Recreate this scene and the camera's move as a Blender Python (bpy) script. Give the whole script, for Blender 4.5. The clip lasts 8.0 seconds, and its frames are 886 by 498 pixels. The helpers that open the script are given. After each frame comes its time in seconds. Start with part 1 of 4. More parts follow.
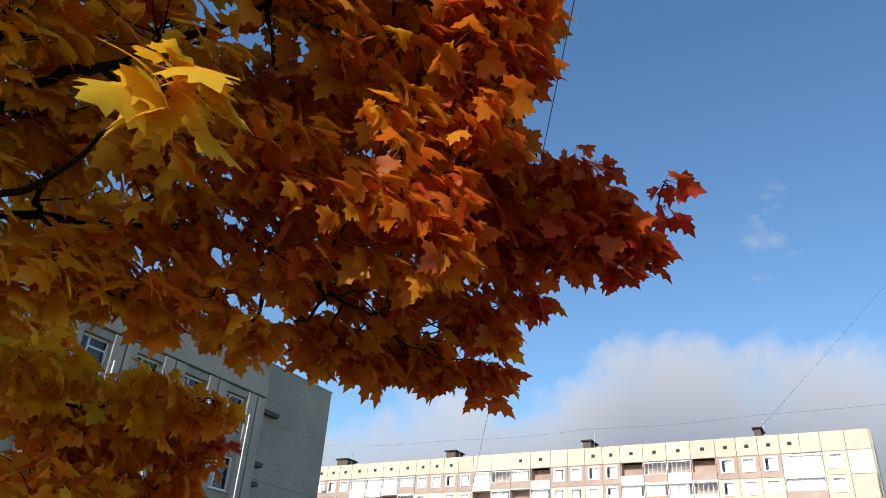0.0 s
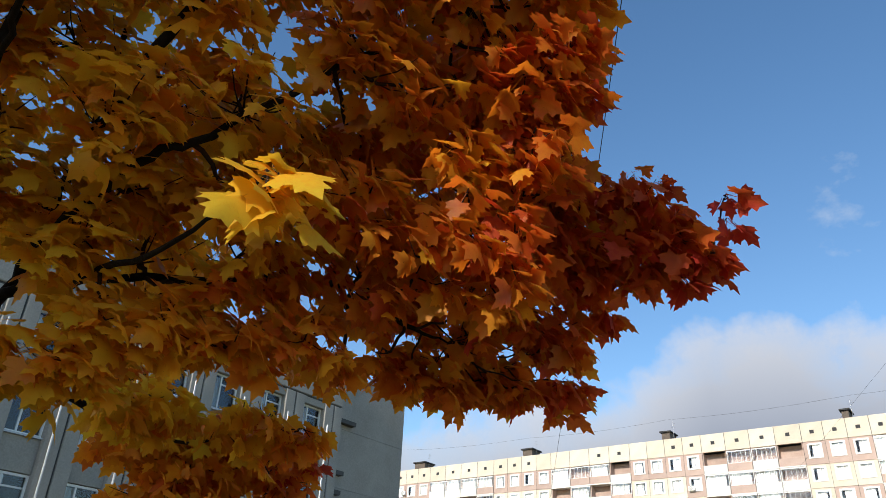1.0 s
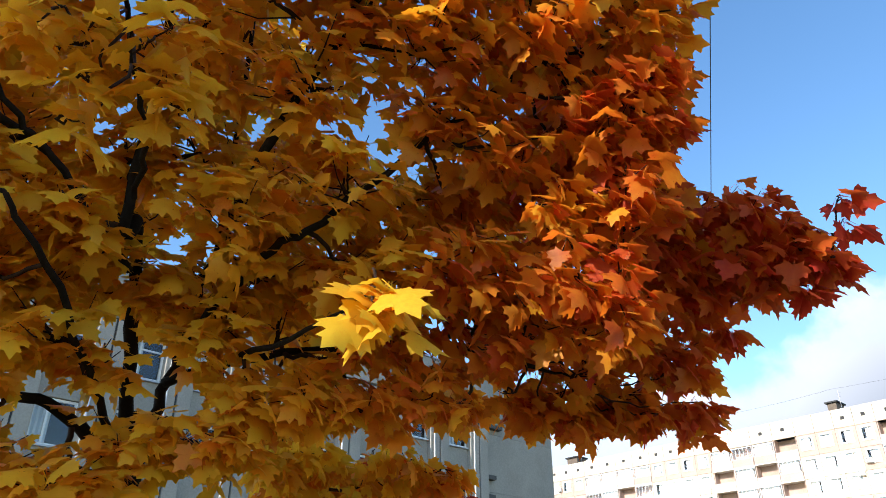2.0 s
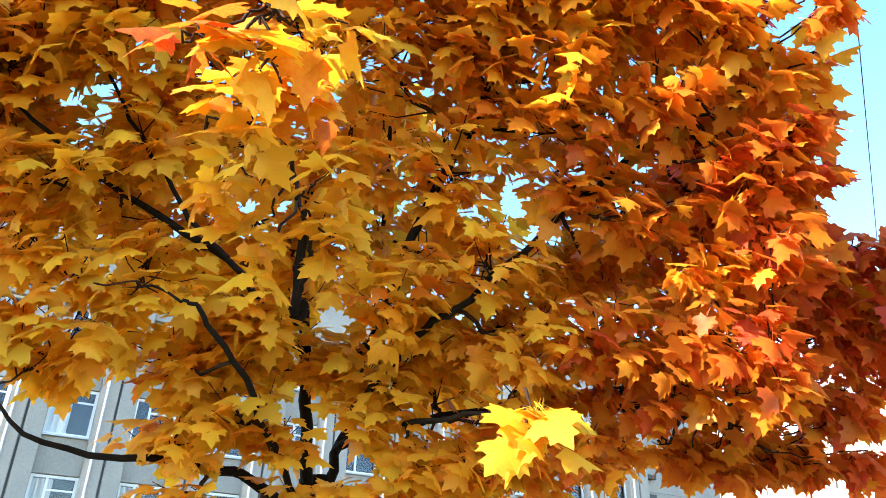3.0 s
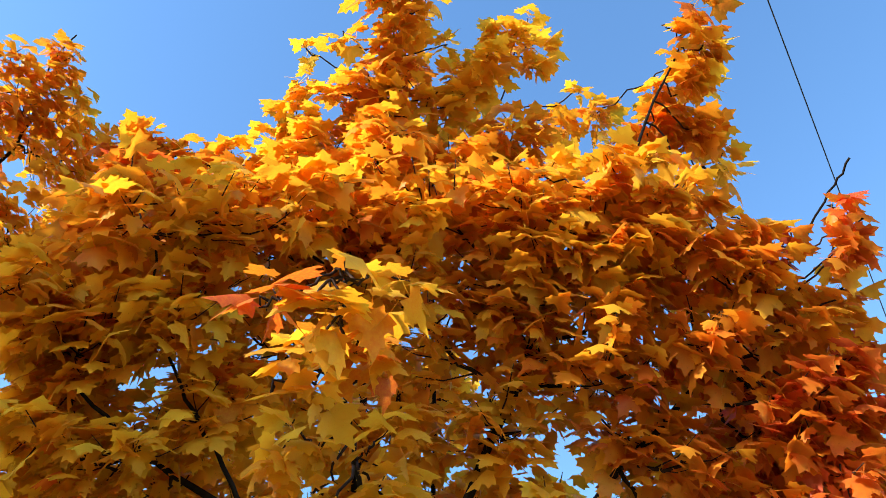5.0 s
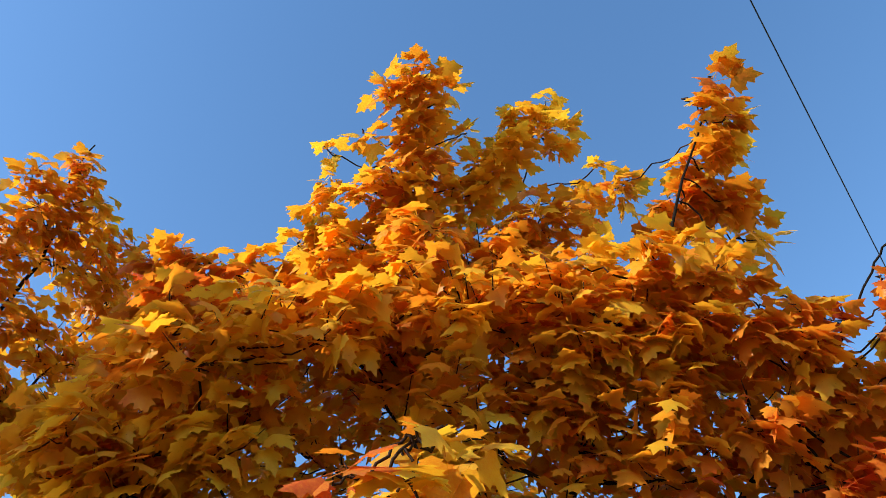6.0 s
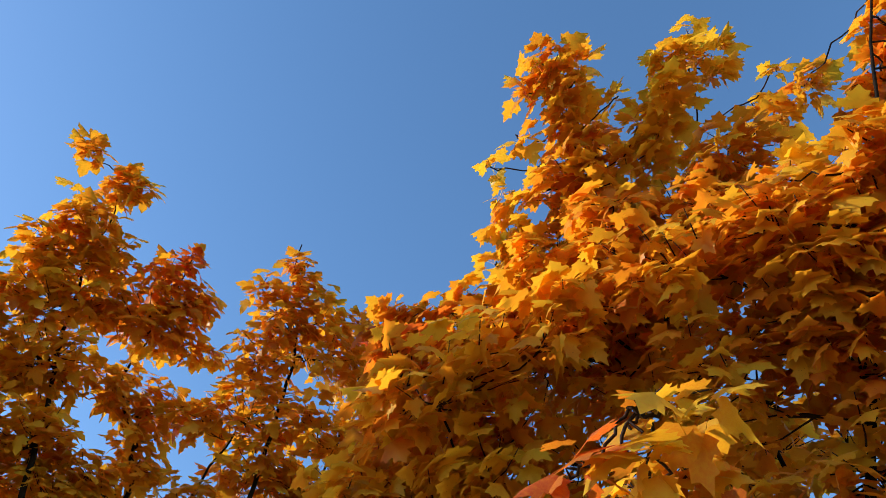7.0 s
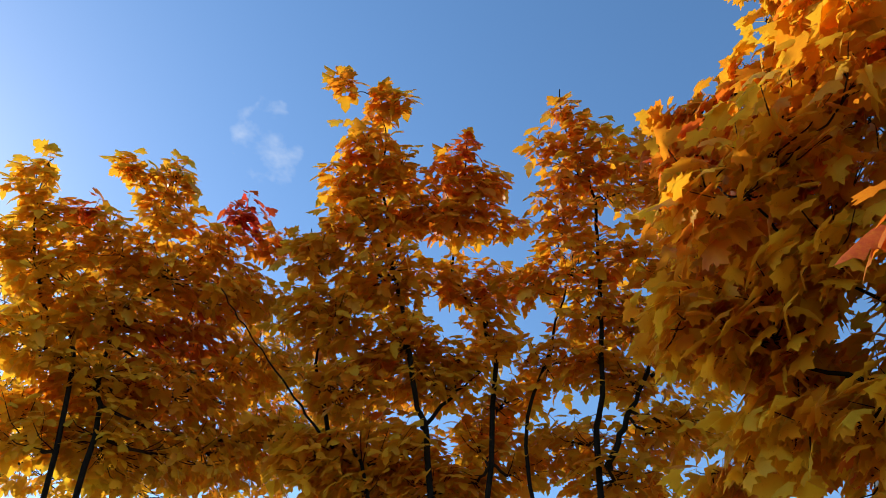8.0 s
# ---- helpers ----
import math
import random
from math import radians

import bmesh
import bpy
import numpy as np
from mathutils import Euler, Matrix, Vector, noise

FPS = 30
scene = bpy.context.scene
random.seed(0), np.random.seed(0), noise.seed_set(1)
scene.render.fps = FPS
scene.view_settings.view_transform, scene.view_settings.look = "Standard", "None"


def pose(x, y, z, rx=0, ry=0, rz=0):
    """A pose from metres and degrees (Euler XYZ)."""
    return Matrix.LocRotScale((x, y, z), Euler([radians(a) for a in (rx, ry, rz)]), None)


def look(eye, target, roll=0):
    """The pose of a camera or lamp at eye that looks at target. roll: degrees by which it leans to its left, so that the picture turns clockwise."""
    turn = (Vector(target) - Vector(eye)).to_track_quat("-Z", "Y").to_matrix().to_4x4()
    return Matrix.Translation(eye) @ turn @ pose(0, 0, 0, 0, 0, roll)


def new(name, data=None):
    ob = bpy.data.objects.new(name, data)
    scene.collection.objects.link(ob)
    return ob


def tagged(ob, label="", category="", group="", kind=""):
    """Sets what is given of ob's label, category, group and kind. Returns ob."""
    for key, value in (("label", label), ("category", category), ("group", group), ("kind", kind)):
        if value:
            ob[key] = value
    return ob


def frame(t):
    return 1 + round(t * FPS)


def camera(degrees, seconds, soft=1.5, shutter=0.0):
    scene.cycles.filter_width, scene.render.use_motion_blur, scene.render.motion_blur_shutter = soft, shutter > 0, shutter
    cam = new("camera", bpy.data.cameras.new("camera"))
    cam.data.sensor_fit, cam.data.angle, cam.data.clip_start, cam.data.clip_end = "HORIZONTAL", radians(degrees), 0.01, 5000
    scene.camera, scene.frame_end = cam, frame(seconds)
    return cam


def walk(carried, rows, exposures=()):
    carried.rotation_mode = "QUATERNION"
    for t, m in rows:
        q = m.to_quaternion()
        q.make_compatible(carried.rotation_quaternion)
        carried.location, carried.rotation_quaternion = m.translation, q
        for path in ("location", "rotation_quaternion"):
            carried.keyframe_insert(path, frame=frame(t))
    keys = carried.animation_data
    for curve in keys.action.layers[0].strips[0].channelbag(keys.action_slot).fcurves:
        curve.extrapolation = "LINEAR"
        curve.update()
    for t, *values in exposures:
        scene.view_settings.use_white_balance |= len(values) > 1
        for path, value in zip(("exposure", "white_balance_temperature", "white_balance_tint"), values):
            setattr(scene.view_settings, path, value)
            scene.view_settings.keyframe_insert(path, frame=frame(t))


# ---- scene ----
cam = camera(61.5, 8.0, soft=0.7)
PATH = [
    (0, (0.108, 0.395, 1.937), (0.045, 2.149, 2.895), 4.2),
    (0.5, (0.108, 0.304, 1.982), (0.0, 2.048, 2.955), 2.8),
    (1, (0.076, 0.169, 1.98), (-0.151, 1.914, 2.929), 2.6),
    (1.5, (0.153, 0.068, 2.065), (-0.223, 1.797, 2.996), 1.2),
    (2, (0.191, -0.043, 2.123), (-0.358, 1.635, 3.063), -0.1),
    (2.2, (0.194, -0.099, 2.143), (-0.443, 1.544, 3.088), 0.3),
    (3.3, (0.311, -0.354, 2.388), (-0.619, 1.143, 3.334), 1.0),
    (3.5, (0.298, -0.352, 2.374), (-0.637, 1.101, 3.382), 0.8),
    (4, (0.342, -0.355, 2.303), (-0.599, 0.954, 3.485), 1.1),
    (4.5, (0.271, -0.396, 2.266), (-0.552, 0.831, 3.614), 0.6),
    (5, (0.21, -0.364, 2.257), (-0.5, 0.742, 3.764), -1.0),
    (5.2, (0.198, -0.338, 2.26), (-0.474, 0.723, 3.816), -1.4),
    (6.3, (0.23, -0.71, 2.572), (-0.494, 0.287, 4.147), -7.4),
    (6.5, (0.211, -0.75, 2.608), (-0.562, 0.211, 4.183), -8.9),
    (7, (0.262, -0.42, 2.463), (-0.764, 0.129, 4.09), -2.9),
    (7.5, (0.247, -0.368, 2.501), (-1.018, -0.139, 4.032), -0.6),
    (8, (0.207, -0.272, 2.517), (-1.255, -0.442, 3.872), 2.1),
]
walk(cam, [(t, look(eye, target, roll)) for t, eye, target, roll in PATH], exposures=[(0.0, -0.12), (1.5, 0.03), (2.0, 0.68), (2.3, 1.25), (3.3, 2.15), (3.9, 2.1), (4.5, 1.62), (5.0, 1.13), (5.4, 0.85), (6.3, 0.54), (7.0, 0.36), (8.0, 0.2)])

# ---- sky and sun ----
SUN_YAW, SUN_UP = 152.0, 27.5          # degrees: from +y to the left, and above the horizon
toward_sun = Vector((-math.sin(radians(SUN_YAW)) * math.cos(radians(SUN_UP)), math.cos(radians(SUN_YAW)) * math.cos(radians(SUN_UP)), math.sin(radians(SUN_UP))))
world = bpy.data.worlds.new("world")
scene.world = world
world.use_nodes = True
wt = world.node_tree
sky = wt.nodes.new("ShaderNodeTexSky")
sky.sky_type, sky.sun_disc = "NISHITA", False
sky.sun_elevation, sky.sun_rotation = radians(SUN_UP), radians(-SUN_YAW)
sky.air_density, sky.dust_density, sky.ozone_density = 1.0, 0.25, 1.2
back = wt.nodes["Background"]
back.inputs["Strength"].default_value = 0.20
rich = wt.nodes.new("ShaderNodeHueSaturation")
rich.inputs["Saturation"].default_value = 1.2
wt.links.new(sky.outputs["Color"], rich.inputs["Color"])
wt.links.new(rich.outputs["Color"], back.inputs["Color"])
sun = new("sun", bpy.data.lights.new("sun", "SUN"))
sun.data.energy, sun.data.angle, sun.data.color = 5.0, radians(0.6), (1.0, 0.93, 0.82)
sun.matrix_world = look((0, 0, 60), Vector((0, 0, 60)) - toward_sun)

# ---- materials ----
def material(name):
    m = bpy.data.materials.new(name)
    m.use_nodes = True
    return m, m.node_tree, m.node_tree.nodes["Principled BSDF"]


def wire_in(tree, a, b):
    tree.links.new(a, b)


def noise_node(tree, scale, detail=6.0, coords="Object", rough=0.6):
    tc = tree.nodes.new("ShaderNodeTexCoord")
    n = tree.nodes.new("ShaderNodeTexNoise")
    n.inputs["Scale"].default_value, n.inputs["Detail"].default_value, n.inputs["Roughness"].default_value = scale, detail, rough
    wire_in(tree, tc.outputs[coords], n.inputs["Vector"])
    return n


def ramp_node(tree, fac, stops):
    r = tree.nodes.new("ShaderNodeValToRGB")
    while len(r.color_ramp.elements) < len(stops):
        r.color_ramp.elements.new(0.5)
    for e, (at, c) in zip(r.color_ramp.elements, stops):
        e.position, e.color = at, (*c, 1.0)
    wire_in(tree, fac, r.inputs["Fac"])
    return r


def math_node(tree, op, a, b, c=None):
    n = tree.nodes.new("ShaderNodeMath")
    n.operation = op
    for i, v in enumerate((a, b, c)):
        if v is None:
            continue
        if isinstance(v, (int, float)):
            n.inputs[i].default_value = v
        else:
            wire_in(tree, v, n.inputs[i])
    return n.outputs[0]


def mix_rgb(tree, mode, fac, a, b):
    n = tree.nodes.new("ShaderNodeMixRGB")
    n.blend_type = mode
    for key, v in (("Fac", fac), ("Color1", a), ("Color2", b)):
        if isinstance(v, (int, float)):
            n.inputs[key].default_value = v
        elif isinstance(v, tuple):
            n.inputs[key].default_value = (*v, 1.0)
        else:
            wire_in(tree, v, n.inputs[key])
    return n.outputs[0]


def bump(tree, bsdf, height, strength, distance=0.01):
    n = tree.nodes.new("ShaderNodeBump")
    n.inputs["Strength"].default_value, n.inputs["Distance"].default_value = strength, distance
    wire_in(tree, height, n.inputs["Height"])
    wire_in(tree, n.outputs["Normal"], bsdf.inputs["Normal"])


def rough_surface(name, dark, light, roughness, coarse, fine, relief=0.3, metal=0.0, per_piece=0.0):
    """A weathered surface: blotches at a coarse scale, grain at a fine one, relief from the grain."""
    m, t, b = material(name)
    big, small = noise_node(t, coarse, 5), noise_node(t, fine, 8)
    mixed = math_node(t, "MULTIPLY_ADD", small.outputs["Fac"], 0.45, math_node(t, "MULTIPLY", big.outputs["Fac"], 0.55))
    r = ramp_node(t, mixed, [(0.3, dark), (0.7, light)])
    colour = r.outputs["Color"]
    if per_piece:
        info = t.nodes.new("ShaderNodeObjectInfo")
        shade = math_node(t, "MULTIPLY_ADD", info.outputs["Random"], per_piece, 1.0 - per_piece / 2)
        hsv = t.nodes.new("ShaderNodeHueSaturation")
        wire_in(t, shade, hsv.inputs["Value"])
        wire_in(t, colour, hsv.inputs["Color"])
        colour = hsv.outputs["Color"]
    wire_in(t, colour, b.inputs["Base Color"])
    b.inputs["Roughness"].default_value, b.inputs["Metallic"].default_value = roughness, metal
    bump(t, b, small.outputs["Fac"], relief)
    return m


LEAF_STOPS = [(0.0, (0.79, 0.54, 0.04)), (0.25, (0.77, 0.43, 0.03)), (0.5, (0.71, 0.265, 0.022)), (0.75, (0.61, 0.125, 0.022)), (1.0, (0.50, 0.046, 0.028))]


def leaf_material(name, single):
    """A thin autumn leaf: hue from a value each leaf carries, mottled, with light coming through the blade."""
    m, t, b = material(name)
    if single:
        info = t.nodes.new("ShaderNodeObjectInfo")
        sep = t.nodes.new("ShaderNodeSeparateColor")
        wire_in(t, info.outputs["Color"], sep.inputs["Color"])
        hue, chance = sep.outputs[0], info.outputs["Random"]
    else:
        at = t.nodes.new("ShaderNodeAttribute")
        at.attribute_name = "hue"
        geo = t.nodes.new("ShaderNodeNewGeometry")
        hue, chance = at.outputs["Fac"], geo.outputs["Random Per Island"]
    patch = noise_node(t, 14.0, 4)
    fine = noise_node(t, 90.0, 3)
    turn = math_node(t, "MULTIPLY_ADD", math_node(t, "SUBTRACT", patch.outputs["Fac"], 0.5), 0.5, hue)
    colour = ramp_node(t, turn, LEAF_STOPS).outputs["Color"]
    hsv = t.nodes.new("ShaderNodeHueSaturation")
    wire_in(t, math_node(t, "MULTIPLY_ADD", chance, 0.24, 0.90), hsv.inputs["Value"])
    wire_in(t, colour, hsv.inputs["Color"])
    spots = ramp_node(t, fine.outputs["Fac"], [(0.0, (1, 1, 1)), (0.66, (1, 1, 1)), (0.74, (0.45, 0.3, 0.2))]).outputs["Color"]
    colour = mix_rgb(t, "MULTIPLY", 0.7, hsv.outputs["Color"], spots)
    wire_in(t, colour, b.inputs["Base Color"])
    b.inputs["Roughness"].default_value = 0.46
    b.inputs["Specular IOR Level"].default_value = 0.28
    bump(t, b, fine.outputs["Fac"], 0.25, 0.004)
    through_blade = t.nodes.new("ShaderNodeBsdfTranslucent")
    wire_in(t, mix_rgb(t, "MULTIPLY", 1.0, colour, (1.15, 0.95, 0.65)), through_blade.inputs["Color"])
    both = t.nodes.new("ShaderNodeMixShader")
    both.inputs["Fac"].default_value = 0.54
    wire_in(t, b.outputs["BSDF"], both.inputs[1])
    wire_in(t, through_blade.outputs["BSDF"], both.inputs[2])
    wire_in(t, both.outputs["Shader"], t.nodes["Material Output"].inputs["Surface"])
    return m


leaf_mat = leaf_material("maple leaf blades", False)
leaf_single = leaf_material("maple leaf blade", True)
# bark colour lowered to near black: the limbs' shade against the sky is painted in
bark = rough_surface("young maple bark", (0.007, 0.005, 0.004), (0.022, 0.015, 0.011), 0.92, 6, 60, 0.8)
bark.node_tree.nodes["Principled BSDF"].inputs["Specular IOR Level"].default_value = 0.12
twig_mat = rough_surface("maple twig bark", (0.018, 0.009, 0.006), (0.05, 0.026, 0.018), 0.8, 10, 90, 0.4)
twig_mat.node_tree.nodes["Principled BSDF"].inputs["Specular IOR Level"].default_value = 0.15
cream = rough_surface("cream pebble-dash panel", (0.60, 0.505, 0.39), (0.77, 0.675, 0.545), 0.95, 0.6, 7, 0.4, per_piece=0.18)
brownish = rough_surface("brown-pink pebble-dash panel", (0.40, 0.285, 0.235), (0.56, 0.425, 0.36), 0.95, 0.5, 9, 0.4, per_piece=0.14)
white_render = rough_surface("white balcony facing", (0.62, 0.60, 0.55), (0.80, 0.78, 0.73), 0.8, 0.7, 12, 0.2, per_piece=0.18)
white_paint = rough_surface("white window paint", (0.70, 0.70, 0.68), (0.82, 0.82, 0.80), 0.45, 2, 30, 0.05)
grey_wall = rough_surface("grey cement render", (0.235, 0.22, 0.195), (0.40, 0.375, 0.33), 0.95, 0.35, 14, 0.5, per_piece=0.10)
grey_dark = rough_surface("dark joint mortar", (0.05, 0.05, 0.05), (0.10, 0.10, 0.095), 0.95, 2, 20, 0.3)
roof_felt = rough_surface("black roofing felt", (0.025, 0.025, 0.027), (0.06, 0.06, 0.06), 0.85, 1, 12, 0.3)
brick_old = rough_surface("weathered vent shaft brick", (0.09, 0.07, 0.055), (0.19, 0.15, 0.12), 0.95, 1.5, 14, 0.5)
# near-black colour stands in for the shade inside rooms; no rooms are built
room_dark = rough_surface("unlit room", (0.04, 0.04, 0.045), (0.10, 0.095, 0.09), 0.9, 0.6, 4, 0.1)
curtain_mat = rough_surface("pale net curtain", (0.60, 0.60, 0.58), (0.76, 0.75, 0.73), 0.9, 3, 18, 0.2, per_piece=0.5)
steel = rough_surface("galvanised steel", (0.35, 0.35, 0.36), (0.55, 0.55, 0.56), 0.45, 4, 40, 0.1, metal=0.8)
cable_black = rough_surface("black cable sheath", (0.015, 0.015, 0.017), (0.03, 0.03, 0.032), 0.6, 8, 60, 0.1)
glass, gt, gb = material("window glass")
gb.inputs["Base Color"].default_value = (0.9, 0.94, 0.96, 1)
gb.inputs["Roughness"].default_value, gb.inputs["IOR"].default_value, gb.inputs["Transmission Weight"].default_value = 0.02, 1.5, 1.0
wob = noise_node(gt, 0.8, 2)
bump(gt, gb, wob.outputs["Fac"], 0.04, 0.05)
grass_mat = rough_surface("autumn lawn with fallen leaves", (0.030, 0.045, 0.014), (0.16, 0.11, 0.03), 0.95, 0.6, 25, 0.6)


# ---- mesh helpers ----
def mesh_object(name, verts, faces, mat, parent=None, label="", smooth=False):
    """One mesh object out of vertices and faces, under a parent."""
    me = bpy.data.meshes.new(name)
    me.from_pydata([tuple(v) for v in verts], [], [tuple(f) for f in faces])
    me.materials.append(mat)
    if smooth:
        me.polygons.foreach_set("use_smooth", [True] * len(me.polygons))
    me.update()
    return held(name, me, parent, label)


def held(name, me, parent=None, label="", m=None):
    """An object on a mesh that may be shared, under a parent."""
    ob = new(name, me)
    ob.parent = parent
    if m is not None:
        ob.matrix_basis = m
    if label:
        ob["label"] = label
    return ob


BOX_FACES = [(0, 3, 2, 1), (4, 5, 6, 7), (0, 1, 5, 4), (1, 2, 6, 5), (2, 3, 7, 6), (3, 0, 4, 7)]


def boxes(*spans):
    """Vertices and faces of boxes given as (x0, x1, y0, y1, z0, z1)."""
    verts, faces = [], []
    for x0, x1, y0, y1, z0, z1 in spans:
        k = len(verts)
        verts += [(x0, y0, z0), (x1, y0, z0), (x1, y1, z0), (x0, y1, z0), (x0, y0, z1), (x1, y0, z1), (x1, y1, z1), (x0, y1, z1)]
        faces += [tuple(k + i for i in f) for f in BOX_FACES]
    return verts, faces


def chamfered(x0, x1, y0, y1, z0, z1, c):
    """A box whose front edges (towards -y) are cut at c."""
    v = [(x0 + c, y0, z0 + c), (x1 - c, y0, z0 + c), (x1 - c, y0, z1 - c), (x0 + c, y0, z1 - c),
         (x0, y0 + c, z0), (x1, y0 + c, z0), (x1, y0 + c, z1), (x0, y0 + c, z1),
         (x0, y1, z0), (x1, y1, z0), (x1, y1, z1), (x0, y1, z1)]
    f = [(0, 1, 2, 3), (8, 11, 10, 9)]
    for i in range(4):
        j = (i + 1) % 4
        f += [(4 + i, 4 + j, j, i), (8 + i, 8 + j, 4 + j, 4 + i)]
    return v, f


def data_of(name, vf, mat, smooth=False):
    me = bpy.data.meshes.new(name)
    me.from_pydata(vf[0], [], vf[1])
    me.materials.append(mat)
    me.update()
    return me


def tube(path, radii, sides=7):
    """A tapered tube along a path, with uneven rings."""
    path = [Vector(p) for p in path]
    verts, faces = [], []
    side = Vector((1, 0, 0))
    for i, p in enumerate(path):
        ahead = (path[min(i + 1, len(path) - 1)] - path[max(i - 1, 0)]).normalized()
        side = (side - ahead * side.dot(ahead))
        side = side.normalized() if side.length > 1e-4 else ahead.orthogonal().normalized()
        up = ahead.cross(side)
        for k in range(sides):
            a = 2 * math.pi * k / sides
            r = radii[i] * (1 + 0.12 * noise.noise(p * 5 + Vector((k, 0, 0))))
            verts.append(p + (side * math.cos(a) + up * math.sin(a)) * r)
    for i in range(len(path) - 1):
        for k in range(sides):
            l = (k + 1) % sides
            faces.append((i * sides + k, i * sides + l, (i + 1) * sides + l, (i + 1) * sides + k))
    faces.append(tuple(range((len(path) - 1) * sides, len(path) * sides)))
    faces.append(tuple(reversed(range(sides))))
    return verts, faces


def joined(pieces):
    verts, faces = [], []
    for v, f in pieces:
        k = len(verts)
        verts += list(v)
        faces += [tuple(k + i for i in q) for q in f]
    return verts, faces


def bowed(points, steps=6, wander=0.02, rng=random):
    """A smooth, slightly crooked way through some points."""
    pts = [Vector(p) for p in points]
    pts = [pts[0] * 2 - pts[1]] + pts + [pts[-1] * 2 - pts[-2]]
    out = []
    for i in range(1, len(pts) - 2):
        a, b, c, d = pts[i - 1:i + 3]
        for s in range(steps):
            u = s / steps
            q = 0.5 * ((2 * b) + (c - a) * u + (2 * a - 5 * b + 4 * c - d) * u * u + (3 * b - a - 3 * c + d) * u ** 3)
            out.append(q + Vector((rng.uniform(-1, 1), rng.uniform(-1, 1), rng.uniform(-1, 1))) * (wander if out else 0))
    out.append(pts[-2])
    return out


# ---- ground ----
def ground_sheet():
    n, verts, faces = 40, [], []
    for i in range(n + 1):
        for j in range(n + 1):
            x, y = (2 * i / n - 1), (2 * j / n - 1)
            x, y = math.copysign(abs(x) ** 3, x) * 2600, math.copysign(abs(y) ** 3, y) * 2600
            verts.append((x, y, 0.03 * noise.noise((x * 0.3, y * 0.3, 0)) - 0.03))
    for i in range(n):
        for j in range(n):
            k = i * (n + 1) + j
            faces.append((k, k + n + 1, k + n + 2, k + 1))
    ob = mesh_object("ground", verts, faces, grass_mat)
    tagged(ob, "autumn lawn strewn with fallen maple leaves", "ground", kind="structure")


ground_sheet()


# ---- clouds: a far bank over the roofs, and wisps ----
def cloud_shell(name, yaw0, yaw1, up0, up1, radius, label, stops, scale, stretch, colour_low, colour_high, offset):
    """A far piece of sky dome that carries cloud, clear where there is none; its rim is clear."""
    nu, nv = 48, 16
    verts, faces, rim = [], [], []
    for j in range(nv + 1):
        for i in range(nu + 1):
            a, e = radians(yaw0 + (yaw1 - yaw0) * i / nu), radians(up0 + (up1 - up0) * j / nv)
            verts.append((-math.sin(a) * math.cos(e) * radius, math.cos(a) * math.cos(e) * radius, math.sin(e) * radius))
            rim.append((i / nu, j / nv))
    for j in range(nv):
        for i in range(nu):
            k = j * (nu + 1) + i
            faces.append((k, k + 1, k + nu + 2, k + nu + 1))
    m, t, b = material(name)
    ob = mesh_object(name, verts, faces, m, smooth=True)
    layer = ob.data.uv_layers.new(name="UVMap")
    for loop in ob.data.loops:
        layer.data[loop.index].uv = rim[loop.vertex_index]
    tc = t.nodes.new("ShaderNodeTexCoord")
    mp = t.nodes.new("ShaderNodeMapping")
    mp.inputs["Scale"].default_value = stretch
    mp.inputs["Location"].default_value = offset
    wire_in(t, tc.outputs["UV"], mp.inputs["Vector"])
    n = t.nodes.new("ShaderNodeTexNoise")
    n.inputs["Scale"].default_value, n.inputs["Detail"].default_value, n.inputs["Roughness"].default_value = scale, 9, 0.58
    wire_in(t, mp.outputs["Vector"], n.inputs["Vector"])
    sep = t.nodes.new("ShaderNodeSeparateXYZ")
    wire_in(t, tc.outputs["UV"], sep.inputs["Vector"])
    up, along = sep.outputs["Y"], sep.outputs["X"]
    return ob, t, n.outputs["Fac"], along, up, b


def finish_cloud(t, b, mask, colour, strength):
    clear = t.nodes.new("ShaderNodeBsdfTransparent")
    # emission stands in for daylight on the cloud
    glow = t.nodes.new("ShaderNodeEmission")
    glow.inputs["Strength"].default_value = strength
    wire_in(t, colour, glow.inputs["Color"])
    both = t.nodes.new("ShaderNodeMixShader")
    wire_in(t, mask, both.inputs["Fac"])
    wire_in(t, clear.outputs["BSDF"], both.inputs[1])
    wire_in(t, glow.outputs["Emission"], both.inputs[2])
    wire_in(t, both.outputs["Shader"], t.nodes["Material Output"].inputs["Surface"])
    t.nodes.remove(b)


